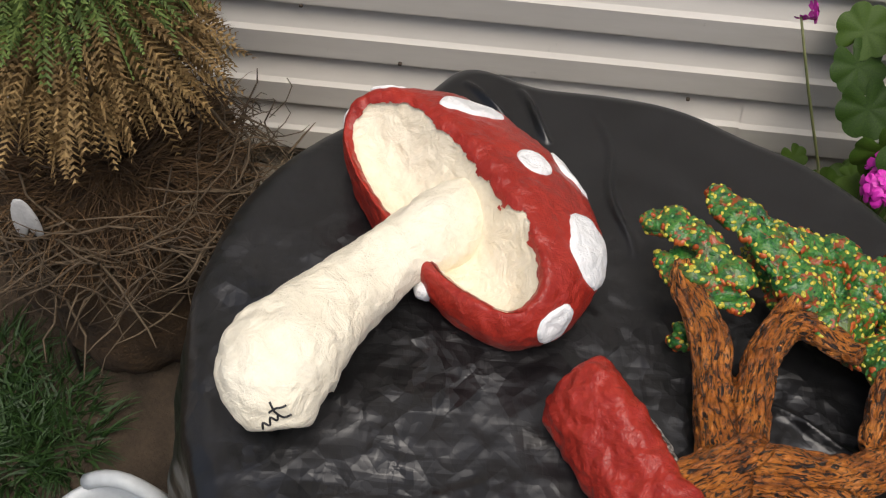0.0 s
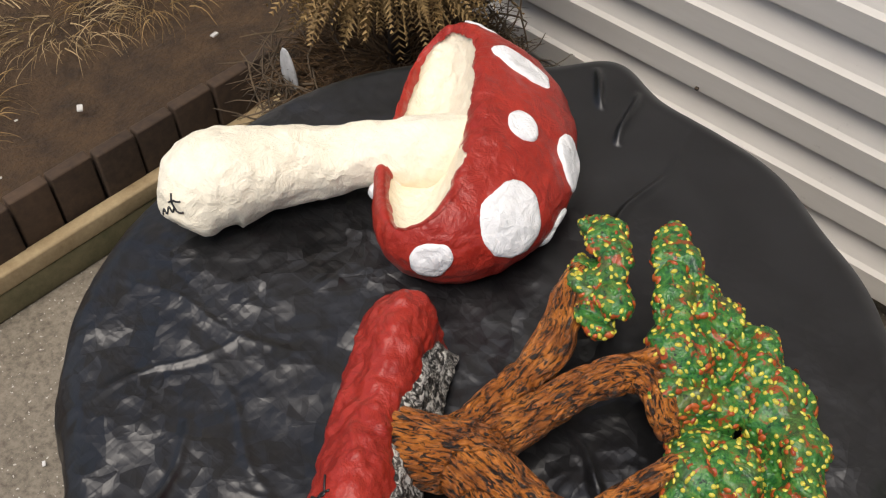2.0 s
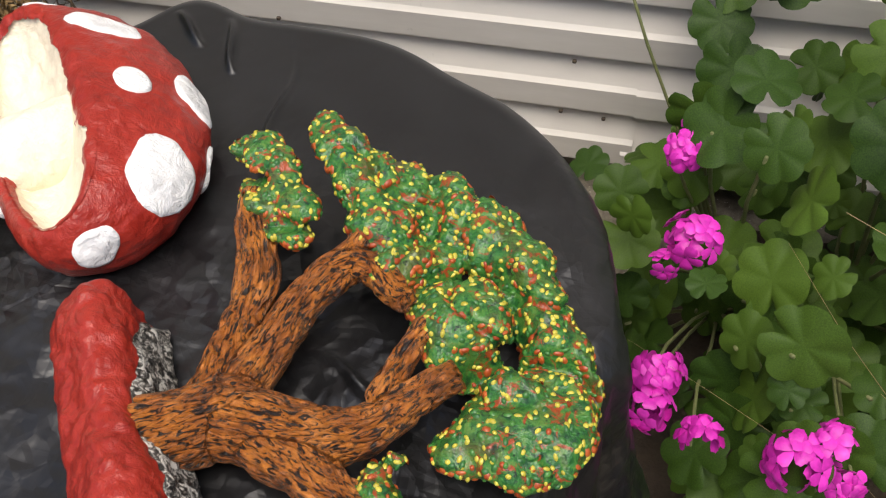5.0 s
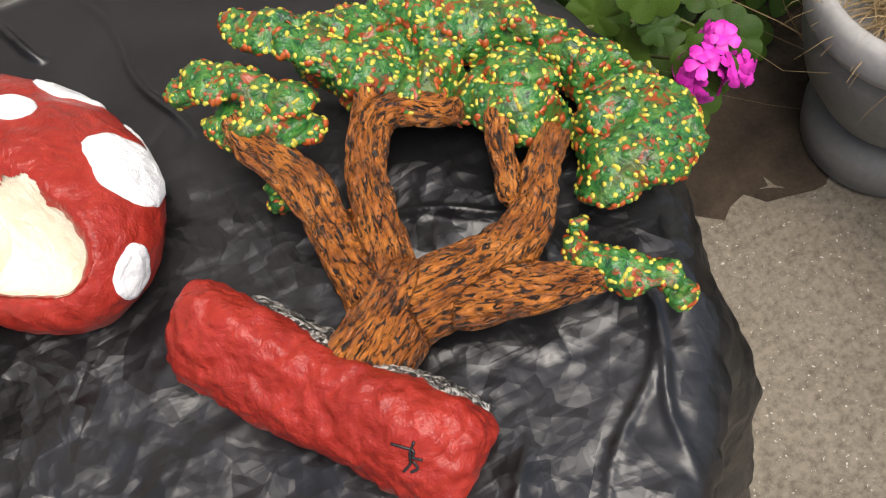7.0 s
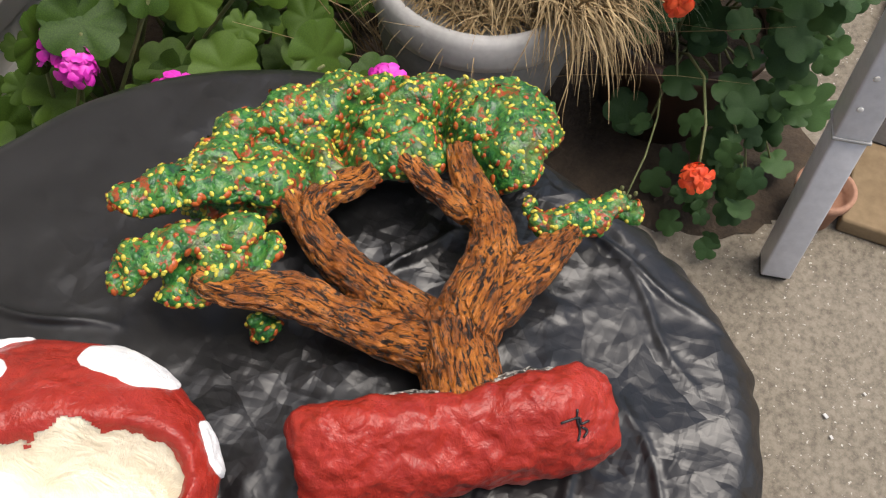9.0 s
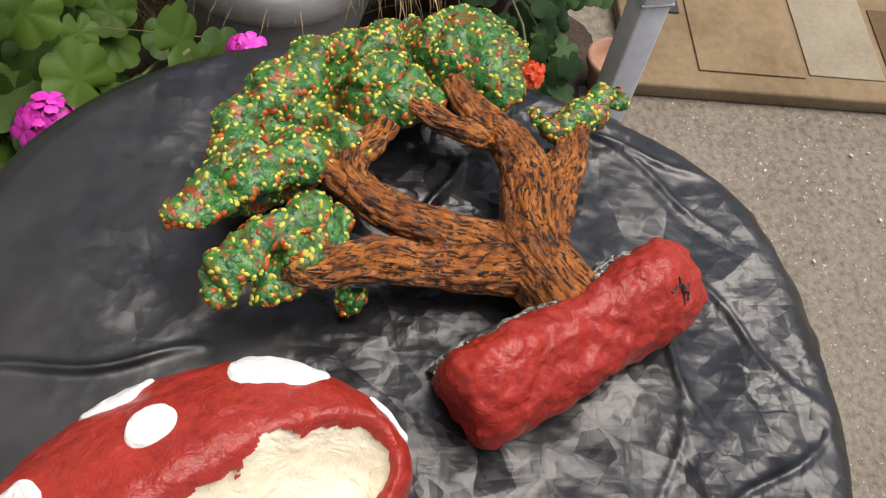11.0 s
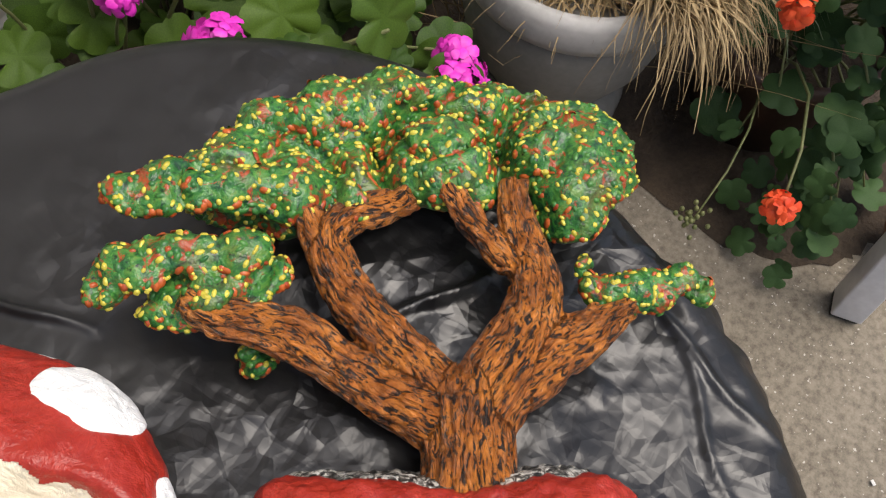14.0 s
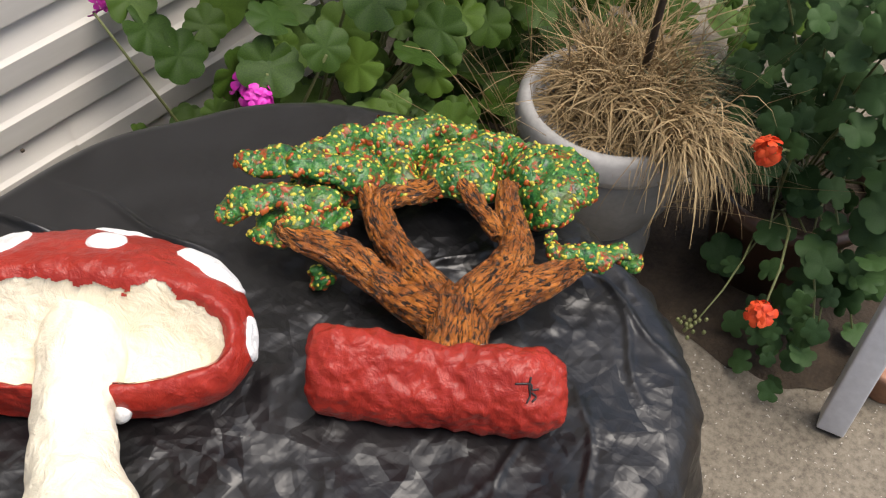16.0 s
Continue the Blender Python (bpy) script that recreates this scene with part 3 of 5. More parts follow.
# rings of the cap from the table up over the lip and into the hollow: ends along the width, middle, lower side and upper side as (depth, height)
RINGS = [(-0.165, 0.118, (0.050, 0.0), (-0.015, 0.0), (0.120, 0.0)), (-0.186, 0.140, (0.038, 0.004), (-0.035, 0.003), (0.154, 0.006)),
         (-0.194, 0.154, (0.030, 0.028), (-0.046, 0.026), (0.169, 0.033)), (-0.194, 0.155, (0.026, 0.050), (-0.048, 0.043), (0.160, 0.060)),
         (-0.191, 0.150, (0.020, 0.066), (-0.044, 0.055), (0.138, 0.084)), (-0.186, 0.144, (0.016, 0.078), (-0.037, 0.060), (0.105, 0.103)),
         (-0.180, 0.139, (0.014, 0.083), (-0.031, 0.058), (0.075, 0.112)), (-0.172, 0.133, (0.014, 0.080), (-0.027, 0.052), (0.059, 0.108)),
         (-0.162, 0.124, (0.013, 0.068), (-0.022, 0.043), (0.050, 0.090)), (-0.142, 0.106, (0.013, 0.052), (-0.015, 0.036), (0.040, 0.068)),
         (-0.105, 0.072, (0.012, 0.040), (-0.004, 0.032), (0.029, 0.048)), (-0.050, 0.020, (0.012, 0.034), (0.006, 0.031), (0.019, 0.037))]
RIM = 6

def ring_point(k, phi):
    """Place on the cap on ring k (between rings too) at an angle round the dome axis."""
    i = min(int(k), len(RINGS) - 2)
    f = k - i
    r = [np.array(RINGS[max(0, min(len(RINGS) - 1, i + q))][:2] + sum(RINGS[max(0, min(len(RINGS) - 1, i + q))][2:], ())) for q in (-1, 0, 1, 2)]
    r = 0.5 * (2 * r[1] + (r[2] - r[0]) * f + (2 * r[0] - 5 * r[1] + 4 * r[2] - r[3]) * f * f + (3 * r[1] - r[0] - 3 * r[2] + r[3]) * f ** 3)
    c, w = math.cos(phi), math.sin(phi)
    lo = w < 0
    e = 2 / 2.5 if lo else 2 / 2.15
    c, w = math.copysign(abs(c) ** e, c), abs(w) ** e
    p = (r[0] + r[1]) / 2 + (r[1] - r[0]) / 2 * c
    far = max(0.0, min(1.0, 0.5 - c * 2)) if lo else 0.0
    side = np.array((max(r[4], -0.034), r[5] - 0.010 * min(1.0, r[5] / 0.05))) * far + r[4:6] * (1 - far)
    az = r[2:4] + w * ((side if lo else r[6:8]) - r[2:4])
    xy = CAP_C + CAP_P * p + CAP_A * az[0]
    return Vector((xy[0], xy[1], TABLE_Z + 0.001 + az[1]))

def cap_surface(k0, k1, rows, n):
    """Verts and faces of the cap from ring k0 to ring k1."""
    vs, fs = [], []
    for j in range(rows + 1):
        for i in range(n):
            vs.append(ring_point(k0 + (k1 - k0) * j / rows, 2 * math.pi * i / n))
    for j in range(rows):
        for i in range(n):
            q = (i + 1) % n
            fs.append((j * n + i, j * n + q, (j + 1) * n + q, (j + 1) * n + i))
    return vs, fs

# spots: middle, one end of the longer axis, half length, half width
SPOTS = [((0.775, 1.493, 0.793), (0.808, 1.499, 0.775), 0.039, 0.020), ((0.846, 1.420, 0.805), (0.862, 1.410, 0.800), 0.021, 0.018),
         ((0.903, 1.333, 0.764), (0.914, 1.302, 0.734), 0.047, 0.038), ((0.875, 1.257, 0.754), (0.870, 1.242, 0.736), 0.024, 0.021),
         ((0.885, 1.448, 0.755), (0.907, 1.427, 0.739), 0.037, 0.021), ((0.912, 1.389, 0.723), (0.920, 1.370, 0.712), 0.025, 0.019),
         ((0.683, 1.531, 0.782), (0.702, 1.538, 0.774), 0.028, 0.015), ((0.640, 1.520, 0.757), (0.636, 1.508, 0.742), 0.022, 0.014)]

def ink_marks(me, mid, along, size, strokes, material):
    """Bent dark strokes drawn on a surface round a place; strokes are lists of (along, up) in shares of the size."""
    tree = BVHTree.FromPolygons([v.co.copy() for v in me.vertices], [tuple(q.vertices) for q in me.polygons])
    c, n = tree.find_nearest(Vector(mid))[:2]
    u = Vector(along)
    u = (u - n * u.dot(n)).normalized()
    w = n.cross(u)
    forms = []
    for line in strokes:
        pts = []
        for x, y in smooth_path(line, 4):
            q, m = tree.find_nearest(c + u * float(x) * size + w * float(y) * size)[:2]
            pts.append(q + m * 0.0005)
        forms.append(tube(pts, [0.0011] * len(pts), 6))
    v, f = join(*forms)
    return mesh_of("ink_mark", v, f, material)

SCRAWL = [[(-0.9, -0.5), (-0.6, -0.1), (-0.35, -0.4), (-0.1, 0.0), (0.1, -0.35), (0.3, -0.1)], [(0.35, 0.8), (0.3, 0.2), (0.5, -0.4), (0.9, -0.45)], [(0.0, 0.3), (0.4, 0.35), (0.95, 0.25)]]
SIGN = [[(-0.9, 0.3), (-0.3, 0.35), (0.2, 0.3), (0.25, 0.0), (0.7, 0.05)], [(0.1, 0.8), (0.05, 0.2), (0.2, -0.4), (0.0, -0.9)], [(0.3, -0.2), (0.6, -0.5), (0.35, -0.8)]]

def mushroom():
    base = empty("mushroom_sculpture", "large painted plaster toadstool lying on black plastic", "sculpture", m=Matrix.Translation((0.7, 1.3, TABLE_Z)))
    inv = base.matrix_world.inverted()
    cap_mid = Vector((0.775, 1.372, 0.735))
    def add(name, me, label):
        me.transform(inv)
        return put(name, me, base, label)
    v, f = cap_surface(0, RIM + 0.4, 90, 300)
    f.append(tuple(range(300))[::-1])
    me = mesh_of("cap", v, f, M_red)
    lumps(me, [(22, 0.0030, 0), (60, 0.0018, 0), (130, 0.0007, 0)], TABLE_Z)
    skin = BVHTree.FromPolygons([w.co.copy() for w in me.vertices], [tuple(q.vertices) for q in me.polygons])
    cap = add("cap", me, "red cap with raised white spots")
    # hollow underside: cream inside, ragged red lip round it
    rows, n = 110, 340
    last = len(RINGS) - 1
    v, f = cap_surface(RIM, last, rows, n)
    k = len(v)
    mid = sum((Vector(q) for q in v[-n:]), Vector()) / n - Vector((0, 0, 0.001))
    v.append(mid)
    f += [(k - n + i, k - n + (i + 1) % n, k) for i in range(n)]
    cream, lip = [], []
    for q in f:
        j, i = q[0] // n, q[0] % n
        ph, w = 2 * math.pi * i / n, RIM + (last - RIM) * j / rows
        c = Vector(v[q[0]])
        edge = RIM + 0.85 + 0.55 * noise.noise(c * 30) + 0.35 * noise.noise(c * 75) + 0.15 * noise.noise(c * 180)
        d = (ph - 1.02) * 12
        edge -= 0.55 * math.exp(-d * d) * (1 if d > 0 else 0.6)
        edge += 0.45 * math.exp(-((ph - 1.35) / 0.16) ** 2)
        if w > edge - 0.35:
            cream.append(q)
        if w < edge + 0.25:
            lip.append(q)
    me = mesh_of("gills", v, cream, M_cream)
    lumps(me, [(18, 0.003, -0.75), (55, 0.0016, 0), (120, 0.0008, 0)])
    me.flip_normals()
    add("gill_hollow", me, "cream hollow underside of the cap")
    me = mesh_of("lip", v, lip, M_red)
    lumps(me, [(22, 0.0022, 0.2), (60, 0.0022, 0.2), (130, 0.0009, 0)])
    add("lip", me, "ragged red lip round the hollow")
    for c, end, ru, rv in SPOTS:
        c, nrm = skin.find_nearest(Vector(c))[:2]
        mid = cap_mid - c
        if nrm.dot(mid) > 0:
            nrm = -nrm
        u = Vector(end) - c
        u = (u - nrm * u.dot(nrm)).normalized()
        w = nrm.cross(u)
        vs, fs = [], []
        n, rings = 52, 10
        for r in range(rings + 1):
            for i in range(n):
                th = 2 * math.pi * i / n
                rr = r / rings * (1 + 0.05 * math.sin(2 * th + c.x * 90) + 0.05 * math.sin(3 * th + c.y * 70) + 0.05 * noise.noise(Vector((math.cos(th) * 2, math.sin(th) * 2, c.x * 40))))
                q = c + u * rr * ru * math.cos(th) + w * rr * rv * math.sin(th)
                p, m = skin.find_nearest(q)[:2]
                if m.dot(cap_mid - p) > 0:
                    m = -m
                lift = 0.0030 if r < rings - 1 else (0.0022 if r < rings else -0.002)
                vs.append(p + m * (lift + 0.0012 * noise.noise(p * 70) + 0.0022 * noise.noise(p * 26)))
        for r in range(rings):
            for i in range(n):
                q = (i + 1) % n
                fs.append((r * n + i, r * n + q, (r + 1) * n + q, (r + 1) * n + i))
        add("spot", mesh_of("spot", vs, fs, M_white), "raised matt white spot")
    line = [(0.630, 1.132, 0.722, 0.028), (0.624, 1.151, 0.735, 0.046), (0.621, 1.172, 0.741, 0.0575), (0.627, 1.198, 0.743, 0.0565), (0.645, 1.233, 0.742, 0.0495), (0.671, 1.274, 0.741, 0.041), (0.692, 1.300, 0.742, 0.038), (0.714, 1.325, 0.745, 0.0385), (0.742, 1.352, 0.742, 0.041), (0.768, 1.382, 0.742, 0.041), (0.786, 1.410, 0.745, 0.036)]
    pts = smooth_path(line, 5)
    v, f = tube([p[:3] for p in pts], [p[3] for p in pts], 26)
    me = fused("stalk", v, f, 0.0030)
    relax(me, 4)
    lumps(me, [(16, 0.006, 0), (42, 0.0032, 0), (95, 0.0013, 0)], TABLE_Z + 0.001)
    me.materials.clear()
    me.materials.append(M_stalk)
    ink = ink_marks(me, (0.626, 1.130, 0.752), (0.75, 0.60, 0.25), 0.017, SCRAWL, M_ink)
    stalk = add("stalk", me, "thick cream-white lumpy stalk")
    add("ink_mark", ink, "small black ink scribble")
    v, f = ball((0.752, 1.307, 0.728), 0.019, 0.013, 0.017, 0.9, n=24, m=16)
    me = mesh_of("filler", v, f, M_white)
    lumps(me, [(60, 0.003, 0), (150, 0.0015, 0)], TABLE_Z + 0.001)
    add("filler", me, "white filler patch at the joint")
    return base

mushroom()

# ---------- tree sculpture ----------
SIDE = Vector((0.516, -0.857, 0))
YAW = math.atan2(SIDE.y, SIDE.x)
BRANCHES = {
    "trunk": [(0.985, 1.090, 0.733, 0.036), (1.003, 1.101, 0.735, 0.034), (1.028, 1.116, 0.735, 0.033), (1.051, 1.130, 0.737, 0.034)],
    "a": [(1.036, 1.126, 0.736, 0.028), (1.032, 1.155, 0.735, 0.025), (1.028, 1.190, 0.735, 0.020), (1.027, 1.225, 0.739, 0.018), (1.026, 1.258, 0.746, 0.020), (1.016, 1.284, 0.754, 0.018), (1.002, 1.312, 0.762, 0.015), (0.998, 1.336, 0.770, 0.010)],
    "b": [(1.042, 1.130, 0.737, 0.027), (1.053, 1.165, 0.738, 0.022), (1.062, 1.202, 0.740, 0.019), (1.072, 1.238, 0.744, 0.018), (1.086, 1.268, 0.749, 0.018), (1.104, 1.285, 0.752, 0.016), (1.128, 1.282, 0.752, 0.014), (1.150, 1.262, 0.754, 0.013), (1.164, 1.250, 0.762, 0.010)],
    "b2": [(1.090, 1.275, 0.750, 0.015), (1.104, 1.300, 0.756, 0.013), (1.115, 1.322, 0.766, 0.010)],
    "c": [(1.046, 1.122, 0.737, 0.031), (1.076, 1.121, 0.738, 0.031), (1.108, 1.122, 0.738, 0.029), (1.138, 1.126, 0.740, 0.024), (1.163, 1.138, 0.742, 0.020), (1.184, 1.160, 0.746, 0.017), (1.202, 1.178, 0.752, 0.014), (1.222, 1.192, 0.760, 0.012)],
    "c2": [(1.165, 1.159, 0.746, 0.013), (1.172, 1.188, 0.750, 0.012), (1.180, 1.214, 0.756, 0.011), (1.190, 1.236, 0.762, 0.010)],
    "d": [(1.085, 1.113, 0.737, 0.027), (1.117, 1.101, 0.737, 0.024), (1.145, 1.087, 0.737, 0.020), (1.171, 1.077, 0.739, 0.015), (1.190, 1.068, 0.742, 0.011)],
}
# lobes: place, half width, half depth, half height
CROWN = [(1.042, 1.411, 0.775, 0.028, 0.019, 0.011), (1.064, 1.390, 0.777, 0.032, 0.025, 0.013), (1.094, 1.361, 0.775, 0.034, 0.030, 0.015), (1.118, 1.326, 0.766, 0.032, 0.030, 0.016),
         (1.142, 1.300, 0.752, 0.038, 0.030, 0.018), (1.166, 1.312, 0.742, 0.034, 0.030, 0.016), (1.178, 1.270, 0.746, 0.032, 0.024, 0.016),
         (1.212, 1.249, 0.750, 0.043, 0.038, 0.025), (1.224, 1.284, 0.734, 0.030, 0.026, 0.014)]
CROWN2 = [(1.281, 1.166, 0.742, 0.057, 0.050, 0.027), (1.252, 1.196, 0.738, 0.028, 0.024, 0.016), (1.092, 1.380, 0.764, 0.032, 0.024, 0.015), (1.130, 1.372, 0.753, 0.038, 0.028, 0.021),
          (1.168, 1.366, 0.746, 0.040, 0.030, 0.027), (1.206, 1.346, 0.742, 0.040, 0.030, 0.028), (1.240, 1.318, 0.738, 0.040, 0.030, 0.028),
          (1.266, 1.284, 0.732, 0.038, 0.030, 0.026), (1.290, 1.248, 0.725, 0.036, 0.030, 0.025), (1.304, 1.212, 0.722, 0.032, 0.030, 0.022)]
UNDER = [(1.093, 1.365, 0.737, 0.040, 0.018, 0.014), (1.110, 1.327, 0.737, 0.022, 0.019, 0.013), (1.238, 1.140, 0.736, 0.026, 0.022, 0.014), (1.200, 1.225, 0.747, 0.041, 0.018, 0.012)]
PAD_A = [(1.010, 1.322, 0.770, 0.024, 0.018, 0.010), (1.030, 1.302, 0.766, 0.020, 0.016, 0.010), (0.974, 1.382, 0.772, 0.018, 0.020, 0.010), (0.994, 1.374, 0.777, 0.028, 0.020, 0.011), (1.022, 1.354, 0.781, 0.034, 0.017, 0.011), (1.046, 1.320, 0.775, 0.024, 0.017, 0.011), (1.052, 1.296, 0.766, 0.016, 0.014, 0.010), (0.988, 1.342, 0.752, 0.026, 0.014, 0.010), (1.010, 1.340, 0.757, 0.030, 0.018, 0.009)]
PAD_D = [(1.188, 1.107, 0.747, 0.011, 0.017, 0.010), (1.188, 1.088, 0.743, 0.022, 0.015, 0.010), (1.203, 1.063, 0.745, 0.027, 0.018, 0.011), (1.228, 1.042, 0.745, 0.018, 0.014, 0.009), (1.230, 1.026, 0.740, 0.011, 0.012, 0.009)]
# gaps between the pads: middle of the pad, radius, open side, depth
GAPS = [(1.212, 1.249, 0.052, 0.10, 0.99, 0.020), (1.281, 1.166, 0.064, -0.35, 0.94, 0.022), (1.105, 1.345, 0.050, 0.60, -0.80, 0.010)]
TUFT = [(1.003, 1.280, 0.716, 0.017, 0.011, 0.012)]

def daubs(me, inv, base, material, name, label, count, size, seed, up=-0.15, below=2.0):
    """Short thick brush daubs sitting on the surface."""
    rng = random.Random(seed)
    polys = [p for p in me.polygons if up < p.normal.z < below]
    vs, fs = [], []
    taken = {}
    tries = 0
    while count > 0 and tries < 40000:
        tries += 1
        p = rng.choice(polys)
        c = Vector(p.center)
        key = (round(c.x / size * 0.5), round(c.y / size * 0.42), round(c.z / size * 0.42))
        if key in taken:
            continue
        taken[key] = 1
        count -= 1
        n = Vector(p.normal)
        a = n.orthogonal().normalized()
        b = n.cross(a)
        th = rng.uniform(0, math.pi)
        a, b = a * math.cos(th) + b * math.sin(th), b * math.cos(th) - a * math.sin(th)
        l, w = size * rng.uniform(0.75, 1.3) / 2, size * rng.uniform(0.5, 0.85) / 2
        k = len(vs)
        for i in range(8):
            t = i * math.pi / 4
            vs.append(c + a * l * math.cos(t) + b * w * math.sin(t) - n * 0.0004)
        for i in range(8):
            t = i * math.pi / 4
            vs.append(c + (a * l * math.cos(t) + b * w * math.sin(t)) * 0.66 + n * (0.0011 + 0.0003 * rng.random()))
        vs.append(c + n * 0.0015)
        for i in range(8):
            q = (i + 1) % 8
            fs.append((k + i, k + q, k + 8 + q, k + 8 + i))
            fs.append((k + 8 + i, k + 8 + q, k + 16))
    dm = mesh_of(name, vs, fs, material)
    dm.transform(inv)
    return tagged(put(name, dm, base, label), kind="stuff")

def tree_sculpture():
    base = empty("tree_sculpture", "painted bonsai tree sculpture with red pot lying on black plastic", "sculpture", m=Matrix.Translation((1.0, 1.1, TABLE_Z)))
    inv = base.matrix_world.inverted()
    # pot lying on its side
    O, U, V = Vector((0.877, 1.168, TABLE_Z)), Vector((0.560, -0.829, 0)), Vector((0.829, 0.560, 0))
    prof = [(0.003, 0.0), (-0.003, 0.016), (-0.004, 0.040), (0.001, 0.053), (0.012, 0.069), (0.026, 0.083), (0.040, 0.090), (0.054, 0.087), (0.064, 0.078), (0.072, 0.060), (0.082, 0.030), (0.090, 0.0)]
    rows = smooth_path(prof, 4)
    n = 70
    vs, fs = [], []
    for i in range(n + 1):
        k = i / n * 2 - 1
        e = max(0.0, 1 - abs(k) ** 6) ** 0.5
        sag = 1.03 - 0.17 * math.exp(-((k + 0.05) / 0.42) ** 2) - 0.20 * max(0.0, k) ** 2
        for v, w in rows:
            half = 0.121 + 0.012 * min(1.0, w / 0.04)
            ww = w * (0.74 + 0.26 * e) * (1 + (sag - 1) * min(1.0, w / 0.07) ** 2)
            vv = 0.036 + (v - 0.036) * (0.70 + 0.30 * e) - 0.004 - 0.006 * (1 - k * k) * (1 if v > 0.045 else 0)
            vs.append(O + U * (0.111 + (half - 0.005) * k) + V * vv + Vector((0, 0, ww)))
    m = len(rows)
    for i in range(n):
        for j in range(m - 1):
            fs.append((i * m + j, (i + 1) * m + j, (i + 1) * m + j + 1, i * m + j + 1))
        fs.append((i * m + m - 1, (i + 1) * m + m - 1, (i + 1) * m, i * m))
    fs.append(tuple(range(m))[::-1])
    fs.append(tuple(n * m + j for j in range(m)))
    me = fused("pot", vs, fs, 0.0026)
    relax(me, 3)
    lumps(me, [(24, 0.0035, 0), (60, 0.0032, 0), (130, 0.0017, 0)], TABLE_Z)
    me.materials.clear()
    me.materials.append(M_red)
    me.transform(inv)
    put("pot", me, base, "glossy red block-shaped pot")
    ink = ink_marks(me, (0.997 - 1.0, 1.010 - 1.1, 0.766 - TABLE_Z), (0.56, -0.83, 0.0), 0.015, SIGN, M_ink)
    put("ink_mark", ink, base, "small black ink scribble")
    # soil face turned to the tree
    vs, fs = [], []
    n, m = 70, 24
    for i in range(n + 1):
        k = i / n * 2 - 1
        half_h = max(0.02, 1 - abs(k) ** 3.5) ** 0.5
        for j in range(m + 1):
            w = j / m
            h = 0.004 + (0.062 + 0.012 * k * k) * w * half_h
            edge = min(1.0, 6 * min(w, 1 - w) + 0.02, 8 * (1 - abs(k)) + 0.02)
            d = 0.055 + 0.025 * (1 - w) + 0.006 * edge + 0.006 * k * k
            p = O + U * (0.110 + 0.110 * k) + V * d + Vector((0, 0, h))
            p += V * (0.004 * abs(noise.noise(p * 130)) + 0.003 * noise.noise(p * 60)) * edge
            vs.append(p)
    for i in range(n):
        for j in range(m):
            a = i * (m + 1) + j
            fs.append((a, a + m + 1, a + m + 2, a + 1))
    me = mesh_of("soil", vs, fs, M_soilpaint)
    me.transform(inv)
    put("soil", me, base, "black and white speckled pebble soil")
    # trunk and limbs
    forms, lines = [], []
    for pts in BRANCHES.values():
        s = smooth_path(pts, 6)
        forms.append(tube([p[:3] for p in s], [p[3] for p in s], 16))
        lines.append((np.array([p[:3] for p in s]), np.array([p[3] for p in s])))
    v, f = join(*forms)
    me = fused("trunk", v, f, 0.0021)
    relax(me, 2)
    P = np.concatenate([l[0] for l in lines])
    D = np.concatenate([np.gradient(l[0], axis=0) for l in lines])
    D /= np.linalg.norm(D, axis=1)[:, None]
    S = np.concatenate([np.cumsum(np.r_[0, np.linalg.norm(np.diff(l[0], axis=0), axis=1)]) + 3.0 * i for i, l in enumerate(lines)])
    RR = np.concatenate([l[1] for l in lines])
    co = np.array([v.co[:] for v in me.vertices])
    grain = np.zeros_like(co)
    for a in range(0, len(co), 2000):
        c = co[a:a + 2000]
        dist = np.linalg.norm(c[:, None] - P[None], axis=2) - RR[None]
        w = np.argmin(dist, axis=1)
        rel = c - P[w]
        along = (rel * D[w]).sum(1)
        grain[a:a + 2000, 0] = S[w] + along
        across = rel - along[:, None] * D[w]
        sidev = np.cross(D[w], (0, 0, 1.0))
        grain[a:a + 2000, 1] = (across * sidev).sum(1)
        grain[a:a + 2000, 2] = across[:, 2]
    no = [vv.normal.copy() for vv in me.vertices]
    for vert, g, nn in zip(me.vertices, grain, no):
        q = Vector((g[0] * 38, g[1] * 130, g[2] * 130))
        h = noise.noise(q)
        d = -0.0034 * max(0.0, 0.35 - abs(h)) / 0.35 + 0.0010 + 0.002 * noise.noise(vert.co * 35)
        p = vert.co + nn * d
        p.z = max(p.z, TABLE_Z + 0.0005)
        vert.co = p
    at = me.attributes.new("grain", 'FLOAT_VECTOR', 'POINT')
    at.data.foreach_set("vector", grain.astype(np.float32).ravel())
    me.materials.clear()
    me.materials.append(M_bark)
    me.transform(inv)
    put("trunk", me, base, "ochre-brown trunk and limbs with dark scored bark")
    # foliage
    count = 0
    for name, lobes, lab, ny in (("crown", CROWN + CROWN2 + UNDER, "wide green crown flecked yellow and orange", 1500), ("pad", PAD_A, "low green foliage pad on a limb", 330), ("pad", PAD_D, "small green foliage pad on a limb", 200), ("tuft", TUFT, "small green tuft under a limb", 30)):
        forms = [ball((x, y, z), a, b, c, YAW, 0.0) for x, y, z, a, b, c in lobes]
        v, f = join(*forms)
        me = fused(name, v, f, 0.0026)
        relax(me, 5)
        lumps(me, [(24, 0.0060, 0.25), (55, 0.0032, 0), (120, 0.0018, 0)], TABLE_Z)
        norms = [vert.normal.copy() for vert in me.vertices]
        for vert, nn in zip(me.vertices, norms):
            k = abs(noise.noise(vert.co * 13 + Vector((3, 7, 1))))
            vert.co = vert.co - nn * 0.0085 * max(0.0, 0.13 - k) / 0.13
